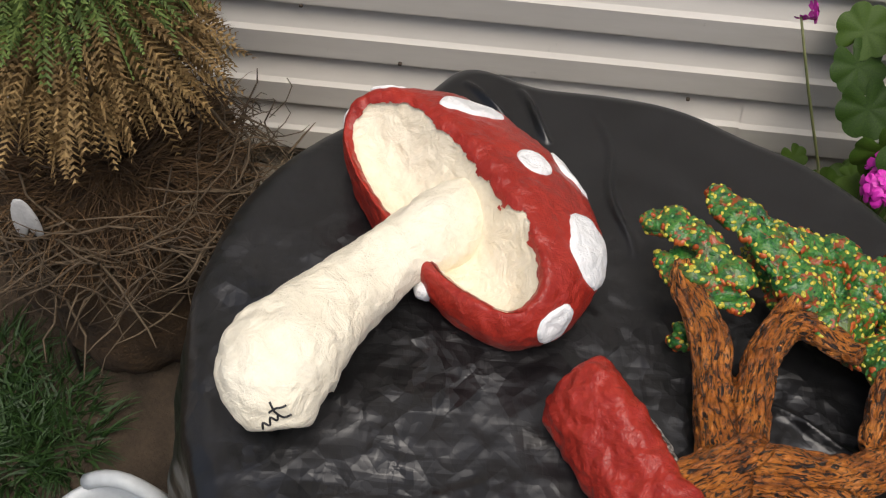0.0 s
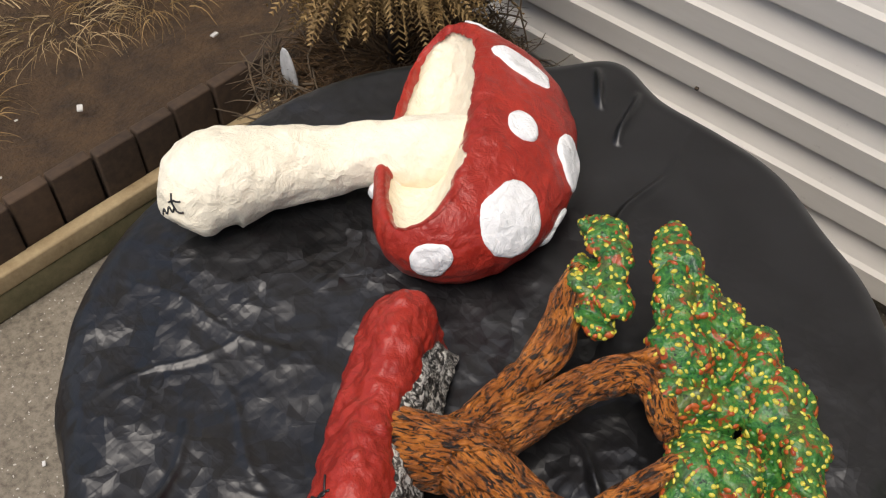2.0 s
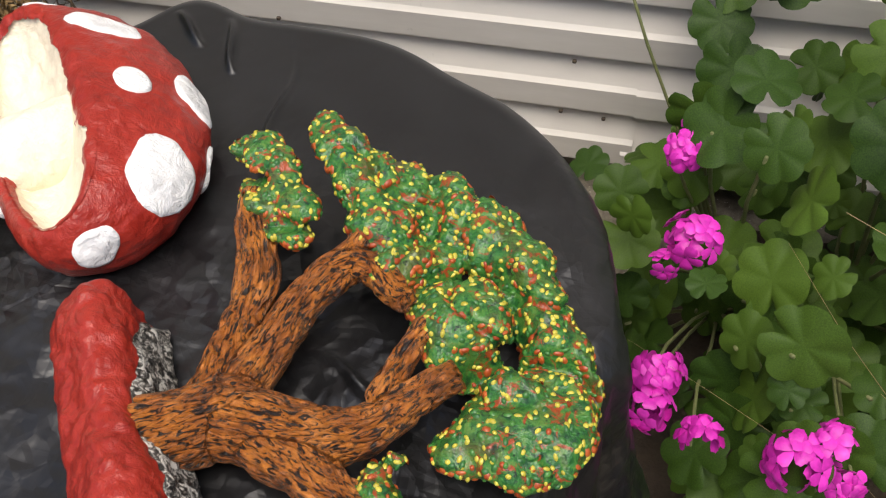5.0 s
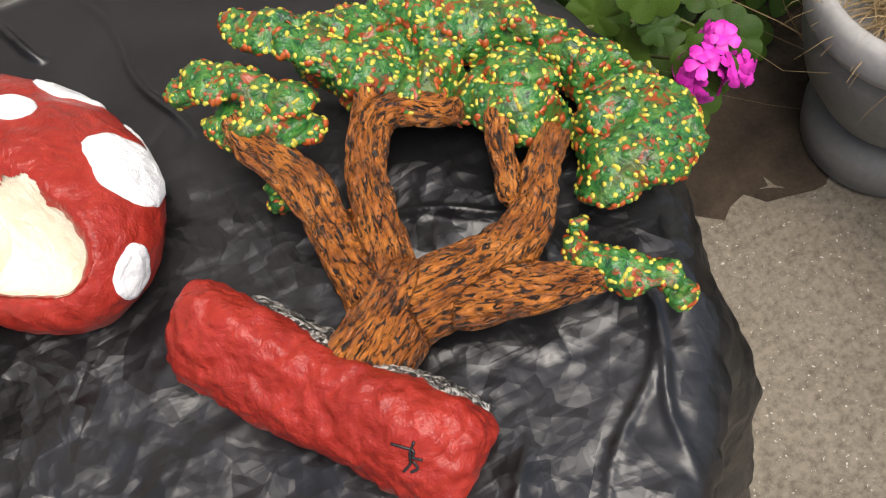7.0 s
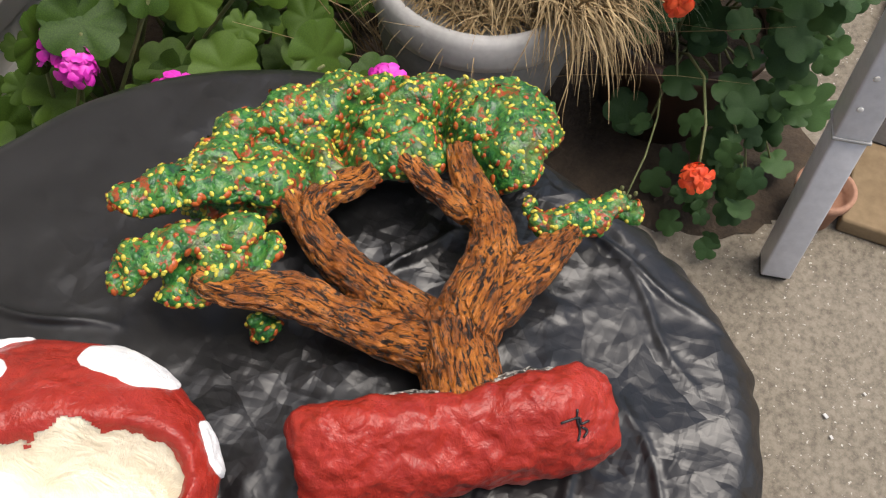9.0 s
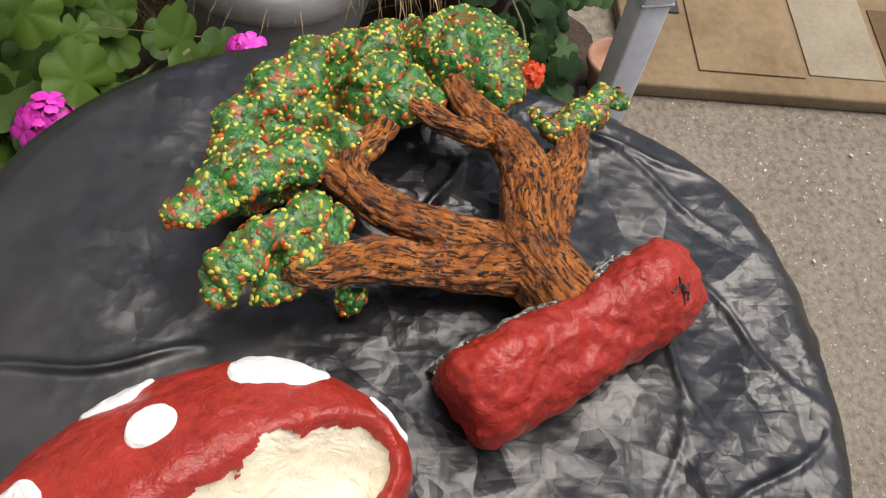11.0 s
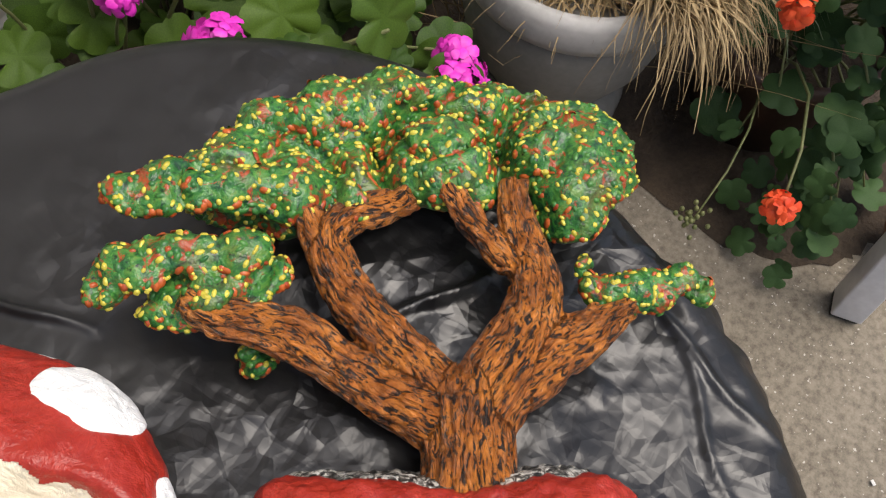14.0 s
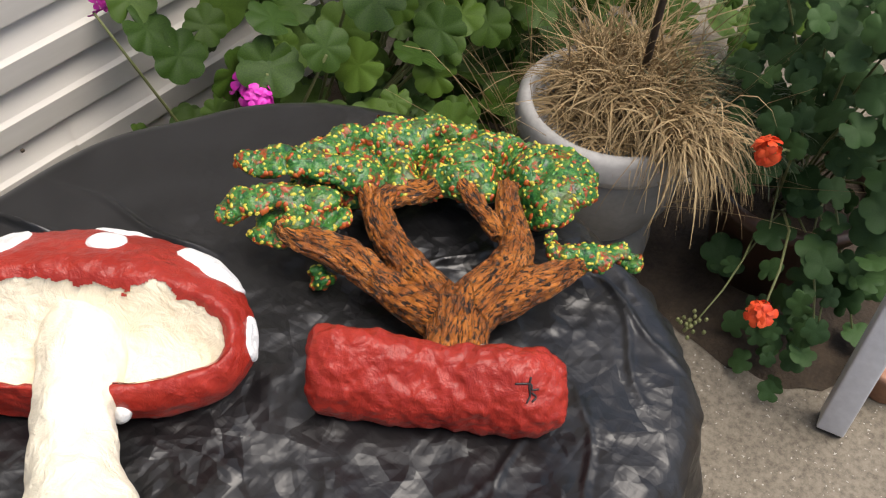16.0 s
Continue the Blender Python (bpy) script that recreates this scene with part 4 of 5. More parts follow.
        if name == "crown":
            for vert in me.vertices:
                if vert.co.z < 0.722:
                    continue
                for cx, cy, rad, ax, ay, depth in GAPS:
                    dx, dy = vert.co.x - cx, vert.co.y - cy
                    r = math.hypot(dx, dy)
                    if 0 < r < 2 * rad:
                        turn = max(0.0, (dx * ax + dy * ay) / r + 0.25)
                        g = (r - rad * (1 + 0.16 * noise.noise(vert.co * 22))) / 0.0085
                        vert.co.z -= depth * min(1.0, turn * 1.4) * math.exp(-g * g)
        me.update()
        me.materials.clear()
        me.materials.append(M_leafpaint)
        count += 1
        me2 = me.copy()
        me.transform(inv)
        ob = put(name, me, base, lab)
        daubs(me2, inv, base, M_yellow, "yellow_stipple", "small raised yellow paint flecks", int(ny * 1.05), 0.0058, 10 + count)
        daubs(me2, inv, base, M_orange, "orange_stipple", "small raised orange-red paint flecks", int(ny * 0.36), 0.0085, 20 + count, -0.7, 0.45)
        daubs(me2, inv, base, M_orange, "orange_stipple", "small raised orange-red paint flecks", int(ny * 0.05), 0.0065, 40 + count)
        daubs(me2, inv, base, M_green, "green_stipple", "small raised bright green paint flecks", int(ny * 0.30), 0.0070, 30 + count, -0.5)
        bpy.data.meshes.remove(me2)
    return base

tree_sculpture()

# ---------- plants ----------
def leaf_mesh(name, material, lobes=7, depth=0.13, cup=0.22, seed=0):
    """A round lobed leaf with folded sectors, one metre across, stalk end at the origin, facing up."""
    rng = random.Random(seed)
    n = lobes * 6
    vs, fs = [(0, 0, 0)], []
    ph = rng.uniform(0, 6)
    for ring, rr in ((1, 0.35), (2, 0.72), (3, 1.0)):
        for i in range(n):
            th = 2 * math.pi * i / n
            notch = max(0.0, 1 - abs((th - math.pi + math.pi) % (2 * math.pi) - math.pi) / math.pi * 1.0)
            lob = abs(math.sin(lobes * th / 2))
            r = 0.5 * rr * (1 - depth * (1 - lob) ** 1.5 * rr ** 2 + 0.035 * math.sin(lobes * 3 * th) * rr)
            gap = abs(((th + math.pi) % (2 * math.pi)) - math.pi)
            r *= 1 - 0.55 * math.exp(-(gap / 0.16) ** 2) * rr
            z = cup * 0.5 * rr ** 1.4 * (0.5 + 0.5 * lob) * 0.6 + 0.05 * math.sin(2 * th + ph) * rr ** 2 - 0.16 * rr ** 3 * 0.5
            vs.append((r * math.cos(th), r * math.sin(th), z))
    for i in range(n):
        k = (i + 1) % n
        fs.append((0, 1 + i, 1 + k))
        for q in range(2):
            a, b = 1 + q * n, 1 + (q + 1) * n
            fs.append((a + i, b + i, b + k, a + k))
    return mesh_of(name, vs, fs, material)

def petal_form(c, n, size, rng):
    """Five spoon-shaped petals round c, facing n."""
    vs, fs = [], []
    a = n.orthogonal().normalized()
    b = n.cross(a)
    off = rng.uniform(0, 6)
    for k in range(5):
        th = off + 2 * math.pi * k / 5
        d = a * math.cos(th) + b * math.sin(th)
        s = n.cross(d)
        i0 = len(vs)
        w = size * rng.uniform(0.32, 0.42)
        l = size * rng.uniform(0.8, 1.1)
        for u, ww, up in ((0.08, 0.2, 0.0), (0.45, 0.8, 0.12), (0.8, 1.0, 0.10), (1.0, 0.55, 0.02)):
            for sgn in (-1, 0, 1):
                vs.append(c + d * l * u + s * w * ww * sgn + n * size * (up - 0.07 * abs(sgn) + 0.05 * rng.random()))
        for r in range(3):
            for q in range(2):
                x = i0 + r * 3 + q
                fs.append((x, x + 3, x + 4, x + 1))
    return vs, fs

def flower_head(name, c, radius, count, size, material, parent, label, rng):
    forms = []
    for k in range(count):
        d = Vector((rng.gauss(0, 1), rng.gauss(0, 1), rng.gauss(0.5, 1))).normalized()
        forms.append(petal_form(Vector(c) + d * radius * rng.uniform(0.55, 1.0), d, size, rng))
    v, f = join(*forms)
    return put(name, mesh_of(name, v, f, material), parent, label)

def stalk_between(a, b, r, parent, material, name="stem", sag=0.02):
    a, b = Vector(a), Vector(b)
    pts = [a.lerp(b, t) + Vector((0.012 * math.sin(5 * t + a.x * 40), 0.012 * math.cos(4 * t + a.y * 30), sag * math.sin(math.pi * t))) for t in (0, 0.25, 0.5, 0.75, 1)]
    v, f = tube(pts, [r, r * 0.95, r * 0.9, r * 0.85, r * 0.7], 7)
    return put(name, mesh_of(name, v, f, material), parent)

def leafy(parent, meshes, spots, toward, rng, stem_from=None):
    for (c, size) in spots:
        up = (Vector(toward) * rng.uniform(0.5, 1.2) + Vector((rng.gauss(0, 0.38), rng.gauss(0, 0.38), 0.75 + rng.gauss(0, 0.25)))).normalized()
        M = Matrix.Translation(c) @ up.to_track_quat('Z', 'Y').to_matrix().to_4x4() @ Matrix.Rotation(rng.uniform(0, 6.28), 4, 'Z') @ Matrix.Scale(size, 4)
        put("leaf", rng.choice(meshes), parent, m=M)

def pink_geranium():
    rng = random.Random(5)
    plant = empty("pink_geranium", "bushy geranium with large lobed leaves and magenta flowers", "plant")
    meshes = [leaf_mesh("geranium_leaf", M_leaf, 7, 0.14, 0.3, s) for s in range(4)]
    spots = []
    tries = 0
    while len(spots) < 330 and tries < 20000:
        tries += 1
        x, y, z = rng.uniform(1.20, 2.20), rng.uniform(1.36, 2.06), rng.uniform(0.05, 0.82)
        if math.hypot(x - TC.x, y - TC.y) < 0.53 + 0.05 * rng.random():
            continue
        if z > 0.34 + 1.5 * (x - 1.25) or (y < 1.62 and z > 0.50) or (y < 1.50 and (z < 0.14 or x > 1.60)):
            continue
        if math.hypot(x - 1.902, y - 1.382) < 0.25 or (x > 1.62 and y < 1.58) or (z > 0.62 and rng.random() < 0.5):
            continue
        if y > 1.80 and rng.random() < 0.45:
            continue
        spots.append(((x, y, z), rng.choice((0.055, 0.075, 0.085, 0.095, 0.10)) * rng.uniform(0.85, 1.1)))
    leafy(plant, meshes, spots, (-0.45, -0.75, 0), rng)
    roots = [(1.42, 1.86, 0.0), (1.62, 1.92, 0.0), (1.85, 1.95, 0.0)]
    for c, s in spots[::4]:
        r = min(roots, key=lambda q: (q[0] - c[0]) ** 2 + (q[1] - c[1]) ** 2)
        stalk_between(r, (c[0], c[1], c[2] - 0.004), 0.0035, plant, M_stem)
    for c, rad, n, sz in PINKS:
        flower_head("flower_head", c, rad, n, sz, M_magenta, plant, "loose magenta flower head", rng)
        r = min(roots, key=lambda q: (q[0] - c[0]) ** 2)
        stalk_between(r, c, 0.0028, plant, M_stem, "flower_stem", 0.05)
    return plant

PINKS = [((1.383, 1.780, 0.497), 0.034, 13, 0.021), ((1.368, 1.800, 0.475), 0.020, 6, 0.020), ((1.353, 1.735, 0.500), 0.026, 9, 0.021), ((1.381, 1.620, 0.466), 0.034, 12, 0.021), ((1.352, 1.600, 0.440), 0.016, 4, 0.018),
         ((1.366, 1.458, 0.415), 0.030, 12, 0.020), ((1.362, 1.425, 0.395), 0.028, 10, 0.020), ((1.424, 1.396, 0.400), 0.022, 8, 0.020), ((1.525, 1.382, 0.410), 0.036, 15, 0.021), ((1.560, 1.400, 0.425), 0.026, 9, 0.020), ((1.580, 1.386, 0.380), 0.018, 5, 0.020),
         ((1.245, 1.960, 0.62), 0.014, 3, 0.018)]

def grass_tuft(name, center, material, count, length, spread, droop, parent, label, rng, width=0.0022, bias=(0, 0), base_r=0.10, wild=0.35):
    vs, fs = [], []
    for _ in range(count):
        a, rr = rng.uniform(0, 6.283), base_r * math.sqrt(rng.random())
        p = Vector((center[0] + rr * math.cos(a), center[1] + rr * math.sin(a), center[2]))
        d = Vector((math.cos(a) * spread + bias[0] + rng.gauss(0, wild), math.sin(a) * spread + bias[1] + rng.gauss(0, wild), rng.uniform(0.2, 1.0))).normalized()
        L = length * rng.uniform(0.5, 1.25)
        side = d.cross(Vector((rng.gauss(0, 1), rng.gauss(0, 1), rng.gauss(0, 1)))).normalized() * width * rng.uniform(0.6, 1.3)
        i0 = len(vs)
        n = 7
        for k in range(n):
            w = 1 - 0.85 * k / (n - 1)
            vs += [p - side * w, p + side * w]
            p = p + d * (L / n)
            d = (d + Vector((rng.gauss(0, 0.13), rng.gauss(0, 0.13), -droop * (0.5 + k / n)))).normalized()
        for k in range(n - 1):
            b = i0 + 2 * k
            fs.append((b, b + 1, b + 3, b + 2))
    return tagged(put(name, mesh_of(name, vs, fs, material), parent, label), kind="stuff")

def grey_planter():
    rng = random.Random(8)
    c = (1.902, 1.382)
    pot = empty("stoneware_planter", "round grey stoneware planter with pale rim on a footed base", "planter", m=Matrix.Translation((c[0], c[1], 0)))
    v, f = lathe([(0, 0.002), (0.118, 0.002), (0.128, 0.012), (0.130, 0.060), (0.120, 0.082), (0.095, 0.090), (0.0, 0.090)])
    put("foot", mesh_of("foot", v, f, M_potgrey), pot)
    v, f = lathe([(0.0, 0.091), (0.090, 0.092), (0.118, 0.120), (0.150, 0.185), (0.164, 0.250), (0.166, 0.296), (0.160, 0.304), (0.150, 0.305)])
    put("bowl", mesh_of("bowl", v, f, M_potgrey), pot)
    v, f = lathe([(0.160, 0.303), (0.174, 0.310), (0.178, 0.325), (0.176, 0.358), (0.168, 0.370), (0.156, 0.371), (0.150, 0.362), (0.148, 0.330), (0.0, 0.330)])
    put("rim", mesh_of("rim", v, f, M_potrim), pot, "pale weathered rim band")
    dry = empty("dry_grass_plant", "withered straw-coloured grass spilling over a planter", "plant", m=Matrix.Translation((c[0], c[1], 0.332)))
    def g(*a, **k):
        ob = grass_tuft(*a, **k)
        ob.data.transform(Matrix.Translation((-c[0], -c[1], -0.332)))
    g("dry_blade_mat", (c[0] + 0.02, c[1], 0.340), M_straw, 1500, 0.13, 0.0, 0.30, dry, "tangled dry straw lying on the soil", rng, base_r=0.125, wild=1.6)
    g("heaped_straw", (c[0] + 0.05, c[1] + 0.01, 0.385), M_straw, 1500, 0.17, 0.1, 0.34, dry, "heaped dry straw", rng, bias=(0.0, -0.25), base_r=0.095, wild=0.9)
    g("hanging_straw", (c[0] - 0.035, c[1] - 0.150, 0.395), M_straw, 520, 0.20, 0.05, 0.75, dry, "long straw hanging over the rim", rng, bias=(-0.22, -0.42), base_r=0.055, wild=0.20)
    g("standing_straw", (c[0] + 0.06, c[1] + 0.03, 0.37), M_straw, 90, 0.30, 0.25, 0.16, dry, "loose upright straw", rng, base_r=0.09, wild=0.35)
    g("green_blade_tuft", (c[0] + 0.09, c[1] - 0.15, 0.37), M_grass, 520, 0.13, 0.5, 0.34, dry, "grey-green grass blades", rng, bias=(0.05, -0.7), base_r=0.10)
    v, f = tube([(0.05, -0.02, 0.0), (0.055, -0.02, 0.25), (0.05, -0.01, 0.5)], [0.008, 0.007, 0.005], 8)
    put("dead_stem", mesh_of("dead_stem", v, f, M_darktwig), dry, "dark dead stem")

def red_geranium():
    rng = random.Random(12)
    bp = empty("brown_pot", "dark brown glazed flower pot under trailing leaves", "flower pot", m=Matrix.Translation((2.10, 1.07, 0)))
    v, f = lathe([(0, 0.002), (0.11, 0.002), (0.15, 0.20), (0.165, 0.205), (0.168, 0.235), (0.150, 0.238), (0.145, 0.21)])
    put("body", mesh_of("body", v, f, M_brownpot), bp)
    v, f = lathe([(0.148, 0.205), (0.07, 0.207), (0.0, 0.208)])
    put("potting_soil", mesh_of("potting_soil", v, f, M_earth_shade), bp, "dark potting soil")
    plant = empty("red_geranium", "trailing geranium with dark leaves and scarlet flowers", "plant")
    meshes = [leaf_mesh("trailing_leaf", M_darkleaf, 5, 0.22, 0.25, 20 + s) for s in range(4)]
    spots = []
    tries = 0
    while len(spots) < 300 and tries < 20000:
        tries += 1
        x, y, z = rng.uniform(1.80, 2.20), rng.uniform(0.82, 1.24), rng.uniform(0.04, 0.80)
        edge = 1.83 + 0.25 * abs(y - 0.98) + 0.10 * max(0, z - 0.3) + 0.10 * rng.random()
        if x < edge or math.hypot(x - 2.10, y - 1.07) < 0.17 and z < 0.24:
            continue
        if y > 1.12 and z < 0.30:
            continue
        if (x - 1.80) ** 2 + (y - 0.80) ** 2 < 0.006:
            continue
        spots.append(((x, y, z), rng.choice((0.045, 0.055, 0.065, 0.075)) * rng.uniform(0.85, 1.15)))
    for _ in range(26):
        spots.append(((rng.uniform(1.78, 1.88), rng.uniform(0.86, 0.98), rng.uniform(0.03, 0.22)), rng.uniform(0.03, 0.055)))
    leafy(plant, meshes, spots, (-0.75, 0.1, 0), rng)
    for c, s in spots[::11]:
        stalk_between((2.10 + rng.uniform(-0.08, 0.08), 1.07 + rng.uniform(-0.08, 0.08), 0.205), (c[0], c[1], c[2] - 0.003), 0.0026, plant, M_stem, "stem", 0.06)
    for c, rad, n, sz in (((1.835, 1.075, 0.475), 0.020, 7, 0.022), ((1.735, 0.965, 0.245), 0.020, 7, 0.021)):
        flower_head("flower_head", c, rad, n, sz, M_scarlet, plant, "scarlet flower head", rng)
        stalk_between((2.03, 1.06, 0.205), c, 0.0028, plant, M_stem, "flower_stem", 0.07)
    # bare seed spray
    stalk_between((2.00, 1.06, 0.20), (1.70, 1.06, 0.17), 0.002, plant, M_stem, "seed_stem", 0.03)
    forms = [ball((1.70 + rng.gauss(0, 0.012), 1.06 + rng.gauss(0, 0.012), 0.175 + rng.gauss(0, 0.008)), 0.004, 0.004, 0.005, n=6, m=4) for _ in range(22)]
    v, f = join(*forms)
    tagged(put("seed_spray", mesh_of("seed_spray", v, f, M_stem), plant, "dry buff seed heads"), kind="stuff")

def dead_conifer():
    rng = random.Random(21)
    c = Vector((0.235, 1.775, 0))
    mound = empty("root_mound", "round mound of dead roots and dry needles", "planter", m=Matrix.Translation(c))
    v, f = lathe([(0.0, 0.345), (0.10, 0.352), (0.16, 0.365), (0.195, 0.350), (0.20, 0.26), (0.18, 0.10), (0.16, 0.002), (0.0, 0.002)], 60)
    me = mesh_of("mound", v, f, M_bedsoil)
    sub = bmesh.new()
    sub.from_mesh(me)
    bmesh.ops.subdivide_edges(sub, edges=sub.edges[:], cuts=2, use_grid_fill=True)
    sub.to_mesh(me)
    sub.free()
    lumps(me, [(8, 0.03, 0), (25, 0.018, 0), (60, 0.008, 0)], 0.001)
    put("mound", me, mound, "crumbly dark brown soil")
    def loc(ob):
        ob.data.transform(Matrix.Translation(-c))
    vs, fs = [], []
    for _ in range(600):
        a = rng.uniform(0, 6.283)
        r = rng.gauss(0.185, 0.028)
        p = c + Vector((r * math.cos(a), r * math.sin(a), rng.uniform(0.27, 0.40)))
        tang = Vector((-math.sin(a), math.cos(a), 0)) * rng.choice((-1, 1))
        out = Vector((math.cos(a), math.sin(a), 0))
        pts = [p]
        d = (tang + out * rng.gauss(0.15, 0.5) + Vector((0, 0, rng.gauss(-0.1, 0.35)))).normalized()
        for k in range(4):
            pts.append(pts[-1] + d * rng.uniform(0.02, 0.045))
            d = (d + Vector((rng.gauss(0, 0.3), rng.gauss(0, 0.3), rng.gauss(-0.12, 0.25)))).normalized()
        w = rng.uniform(0.0008, 0.0024)
        i0 = len(vs)
        v2, f2 = tube(pts, [w, w, w, w * 0.8, w * 0.4], 4)
        vs += v2
        fs += [tuple(i0 + q for q in ff) for ff in f2]
    ob = tagged(put("root_tangle", mesh_of("root_tangle", vs, fs, M_twig), mound, "tangle of pale dry roots"), kind="stuff")
    loc(ob)
    for z0, cnt, base, L in ((0.37, 1300, 0.16, 0.10), (0.33, 900, 0.185, 0.13)):
        loc(grass_tuft("needle_litter", (c.x, c.y, z0), M_litter, cnt, L, 0.9, 0.33, mound, "hanging dry brown needles", rng, 0.0016, base_r=base))
    tree = empty("browned_conifer", "small conifer with browned hanging sprays and green top", "shrub", m=Matrix.Translation((c.x - 0.012, c.y + 0.02, 0.35)))
    v, f = tube([(0, 0, 0), (0.01, 0.0, 0.15), (0.0, 0.01, 0.45)], [0.022, 0.018, 0.008], 10)
    put("trunk", mesh_of("trunk", v, f, M_darktwig), tree)
    def sprays(name, material, z0, z1, rmax, count, label):
        vs, fs = [], []
        for _ in range(count):
            a, z = rng.uniform(0, 6.283), rng.uniform(z0, z1)
            r = rmax * math.sqrt(rng.uniform(0.15, 1)) * (1 - 0.35 * (z - z0) / (z1 - z0))
            p = Vector((r * math.cos(a), r * math.sin(a), z))
            d = Vector((math.cos(a) * 0.5, math.sin(a) * 0.5, rng.uniform(-1.2, -0.1))).normalized()
            L = rng.uniform(0.035, 0.085)
            sd = d.cross(Vector((rng.gauss(0, 1), rng.gauss(0, 1), rng.gauss(0, 1)))).normalized()
            for k in range(7):
                q = p + d * L * k / 7
                for sg in (-1, 1):
                    e = (d * 0.8 + sd * sg).normalized() * L * 0.30 * (1.1 - k / 8)
                    w = d.cross(sd) * 0.0016 + d * 0.0022
                    i0 = len(vs)
                    vs += [q - w, q + e * 0.6 - w * 0.6, q + e, q + w]
                    fs.append((i0, i0 + 1, i0 + 2, i0 + 3))
        tagged(put(name, mesh_of(name, vs, fs, material), tree, label), kind="stuff")
    sprays("brown_foliage", M_golden, 0.20, 0.37, 0.19, 1900, "browned drooping sprays")
    sprays("green_foliage", M_conifer, 0.34, 0.55, 0.17, 1000, "green live sprays at the top")
    orn = empty("slate_ornament", "pale two-leafed slate ornament on a stake", "garden ornament", m=Matrix.Translation((0.165, 1.600, 0.0)))
    for sg, tl in ((-1, 0.12), (1, -0.16)):
        v, f = ball((0.014 * sg, 0, 0.405), 0.012, 0.004, 0.042, n=14, m=8)
        me = mesh_of("blade", v, f, M_slate)
        me.transform(Matrix.Translation((0, 0, 0.36)) @ Matrix.Rotation(tl, 4, 'Y') @ Matrix.Translation((0, 0, -0.36)))
        put("blade", me, orn)
    v, f = tube([(0, 0, 0.002), (0, 0, 0.2), (0, 0, 0.375)], [0.004] * 3, 8)
    put("stake", mesh_of("stake", v, f, M_darktwig), orn)

def weeds():
    rng = random.Random(31)
    w = empty("green_weeds", "feathery green weeds growing by the timber", "weeds")
    for k, (x, y) in enumerate(((0.06, 1.50), (0.13, 1.55), (0.02, 1.60), (0.10, 1.43), (-0.01, 1.45), (0.17, 1.47))):
        grass_tuft("weed", (x, y, 0.0), M_weed, 260, 0.10, 0.7, 0.2, w, "", rng, 0.003, base_r=0.06)
    dg = empty("bed_straw", "dry straw lying on garden bed soil", "dry grass")
    for k in range(9):
        x, y = rng.uniform(-1.2, -0.25), rng.uniform(0.7, 2.0)
        grass_tuft("straw_patch", (x, y, 0.175), M_straw if k % 2 else M_golden, 260, 0.12, 0.9, 0.4, dg, "", rng, 0.0014, base_r=0.16)
    chips = random.Random(4)
    for k in range(46):
        if k < 22:
            x, y, z = chips.uniform(-1.0, -0.2), chips.uniform(0.6, 2.0), 0.192
        elif k < 34:
            x, y, z = chips.uniform(-0.04, 0.5), chips.uniform(0.9, 1.45), 0.002
        else:
            x, y, z = chips.uniform(1.4, 1.95), chips.uniform(0.0, 0.75), 0.002
        s = chips.uniform(0.004, 0.012) if k < 34 else chips.uniform(0.003, 0.006)
        ob = part("paint_chip", box_bm(s * 1.6, s, s * 0.4, s * 0.12), M_chip, None, smooth=False, m=pose(x, y, z + s * 0.2, chips.uniform(-10, 10), chips.uniform(-10, 10), chips.uniform(0, 360)))
        tagged(ob, "small white stone chip lying on the ground", "stone chip", group="stone chips")

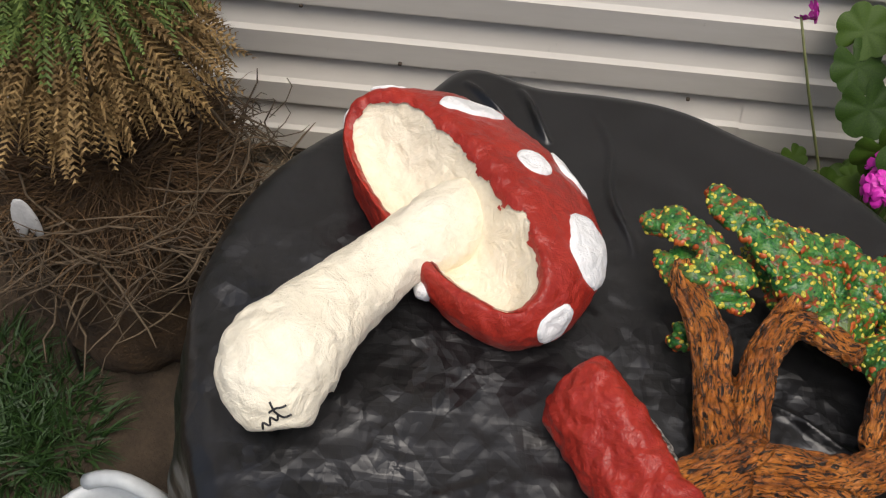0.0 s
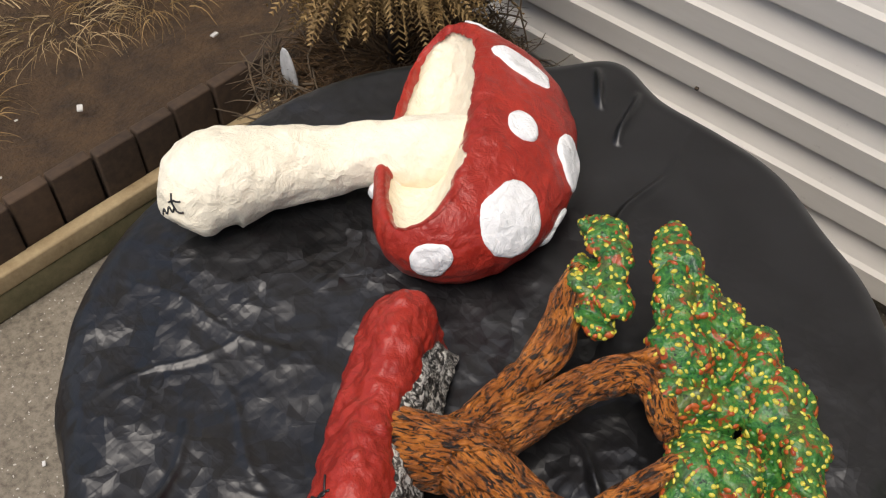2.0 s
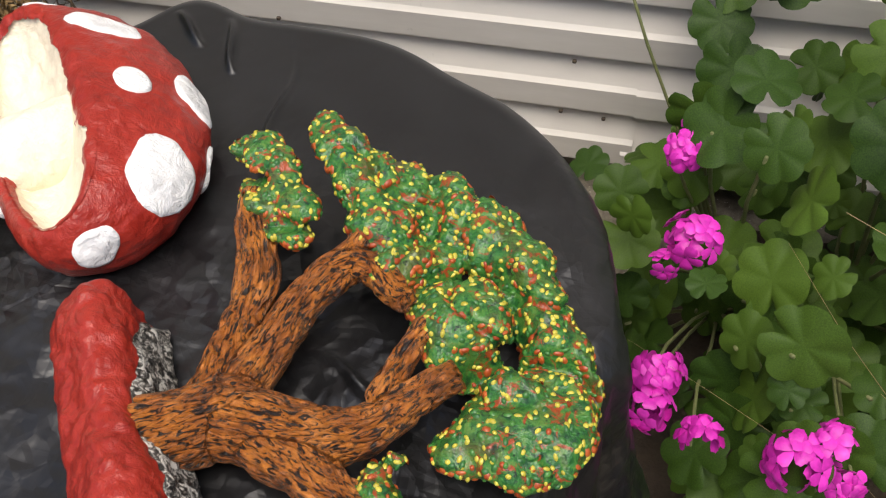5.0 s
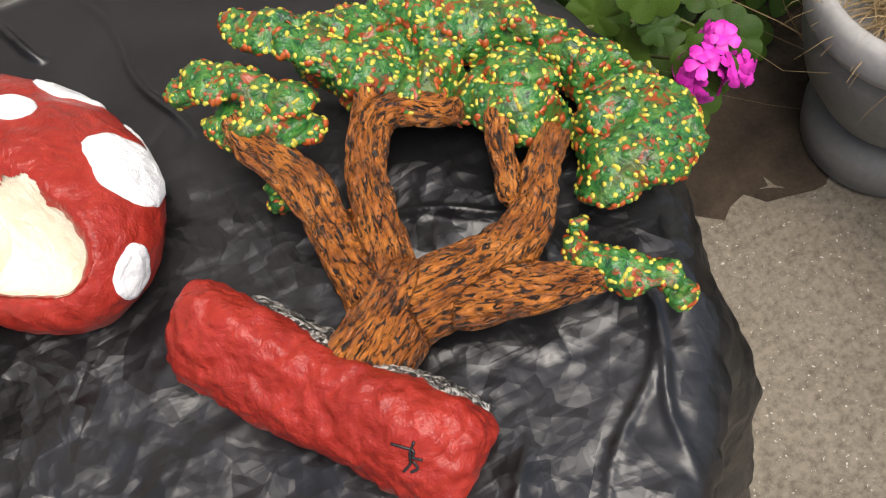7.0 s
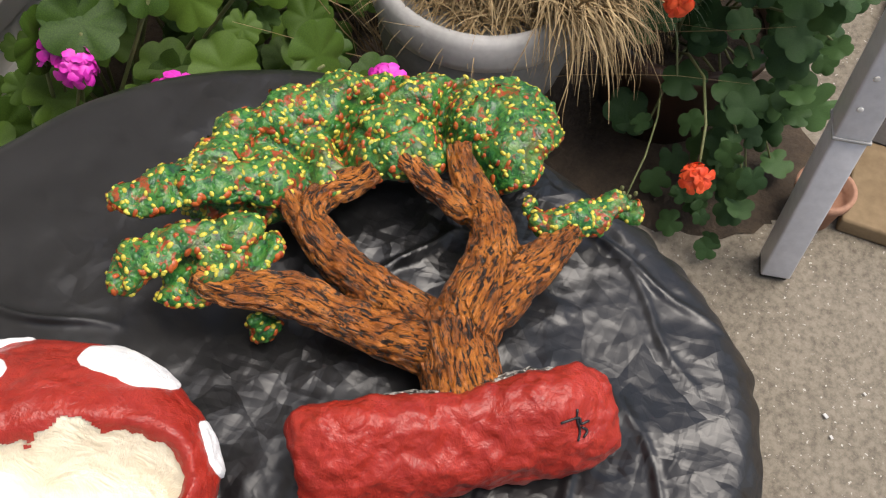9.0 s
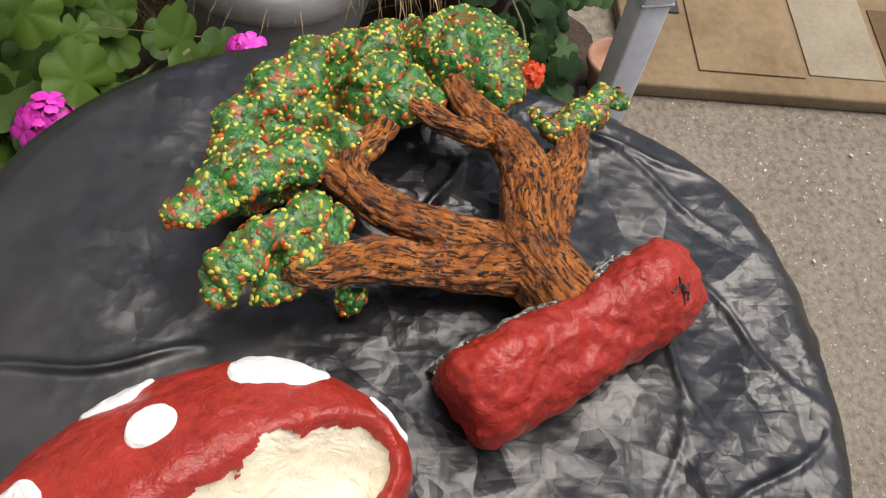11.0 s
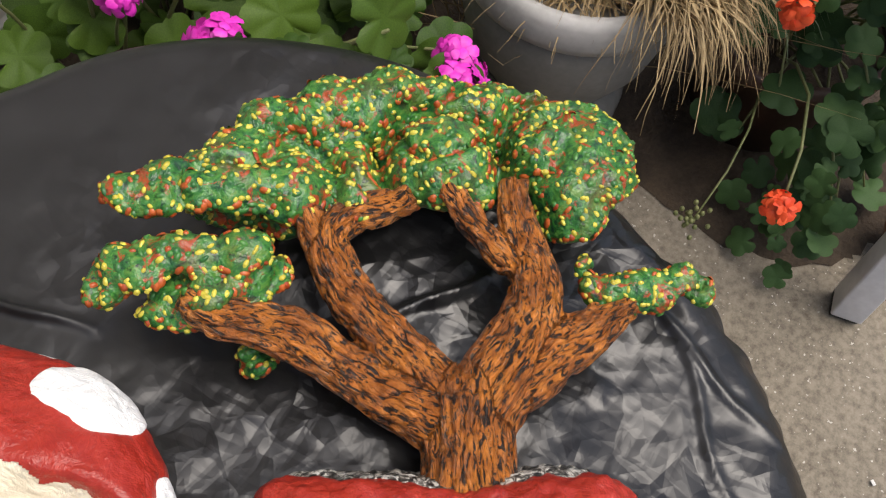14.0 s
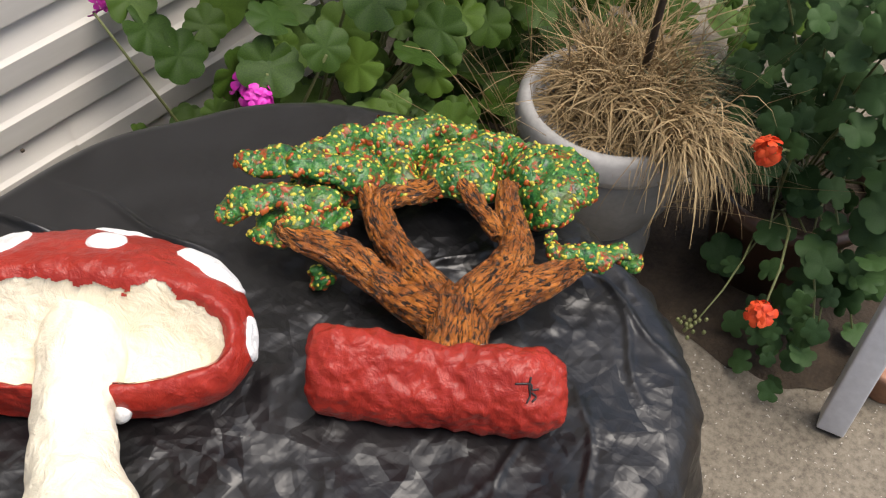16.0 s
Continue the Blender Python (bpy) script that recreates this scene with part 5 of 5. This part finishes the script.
def post_and_mats():
    p = empty("white_post", "square white painted metal post standing on concrete", "post", m=Matrix.Translation((1.812, 0.785, 0)) @ Matrix.Rotation(radians(12), 4, 'Z'))
    part("lower_tube", box_bm(0.050, 0.050, 0.352, 0.004, (0, 0, 0.012 + 0.176)), M_metal, p)
    part("upper_tube", box_bm(0.054, 0.054, 1.75, 0.004, (0, 0, 0.368 + 0.875)), M_metal, p)
    part("collar", box_bm(0.057, 0.057, 0.006, 0.002, (0, 0, 0.366)), M_potrim, p)
    part("foot_pad", box_bm(0.046, 0.046, 0.014, 0.003, (0.004, 0, 0.007)), M_rubber, p, "black rubber foot")
    for z in (0.43, 0.49):
        v, f = ball((-0.028, 0.012, z), 0.002, 0.005, 0.005, n=10, m=6)
        put("screw", mesh_of("screw", v, f, M_chip), p)
    b = empty("low_board", "worn brown board with patched covering on the ground", "board")
    part("base_board", box_bm(0.75, 1.30, 0.034, 0.006, (2.315, 0.05, 0.017)), M_board, b)
    for name, mt, x0, x1, y0, y1, z in (("pale_patch", M_pale, 1.995, 2.235, 0.17, 0.33, 0.002), ("tan_patch", M_board, 1.985, 2.215, 0.34, 0.56, 0.003), ("brown_patch", M_brown, 1.950, 2.20, -0.30, 0.155, 0.002), ("brown_patch", M_brown, 2.20, 2.26, 0.42, 0.60, 0.004), ("dark_patch", M_dark, 2.14, 2.30, 0.575, 0.68, 0.003), ("dark_patch", M_dark, 2.25, 2.62, -0.2, 0.40, 0.004)):
        part(name, box_bm(x1 - x0, y1 - y0, 0.004, 0.0015, ((x0 + x1) / 2, (y0 + y1) / 2, 0.034 + z)), mt, b)
    tp = empty("terracotta_pot", "small pale terracotta pot beside a post", "flower pot", m=Matrix.Translation((1.955, 0.745, 0.0)))
    v, f = lathe([(0, 0.001), (0.034, 0.001), (0.046, 0.065), (0.052, 0.066), (0.053, 0.082), (0.045, 0.083), (0.042, 0.06), (0.0, 0.055)])
    put("body", mesh_of("body", v, f, M_terra), tp)

def bucket():
    b = empty("plastic_tub", "low grey-white plastic tub with a tubular handle", "tub", m=Matrix.Translation((0.335, 1.245, 0)))
    v, f = lathe([(0.0, 0.002), (0.075, 0.002), (0.090, 0.145), (0.097, 0.148), (0.099, 0.160), (0.091, 0.163), (0.083, 0.15), (0.068, 0.012), (0.0, 0.012)])
    put("body", mesh_of("body", v, f, M_bucket), b)
    v, f = lathe([(0.0, 0.10), (0.078, 0.10)])
    put("liner", mesh_of("liner", v, f, M_film), b, "black bag inside")
    pts = [(-0.05 + 0.115 * k / 7, 0.085 - 0.02 * k / 7, 0.165 + 0.035 * math.sin(math.pi * k / 7)) for k in range(8)]
    v, f = tube(pts, [0.012] * 8, 10)
    put("handle", mesh_of("handle", v, f, M_bucket), b, "thick tubular handle")

def back_geranium():
    rng = random.Random(44)
    plant = empty("leafy_geranium", "dense green geranium growing behind a planter", "plant")
    meshes = [leaf_mesh("back_leaf", M_leaf, 7, 0.14, 0.3, 60 + s) for s in range(3)]
    spots = []
    while len(spots) < 210:
        x, y, z = rng.uniform(1.95, 2.75), rng.uniform(1.30, 2.05), rng.uniform(0.05, 0.85)
        if math.hypot(x - 1.902, y - 1.382) < 0.26 or (x < 2.25 and y < 1.42):
            continue
        spots.append(((x, y, z), rng.choice((0.06, 0.075, 0.085, 0.095)) * rng.uniform(0.85, 1.1)))
    leafy(plant, meshes, spots, (-0.7, -0.35, 0), rng)
    for c, s in spots[::6]:
        stalk_between((2.25 + rng.uniform(-0.1, 0.2), 1.75 + rng.uniform(-0.1, 0.1), 0.0), (c[0], c[1], c[2] - 0.004), 0.0035, plant, M_stem)
    grass_tuft("dry_stem_clump", (2.05, 1.50, 0.0), M_straw, 160, 0.75, 0.12, 0.03, plant, "dry stems among the leaves", rng, 0.0018, base_r=0.16, wild=0.2)

grey_planter()
back_geranium()
pink_geranium()
red_geranium()
dead_conifer()
weeds()
post_and_mats()
bucket()
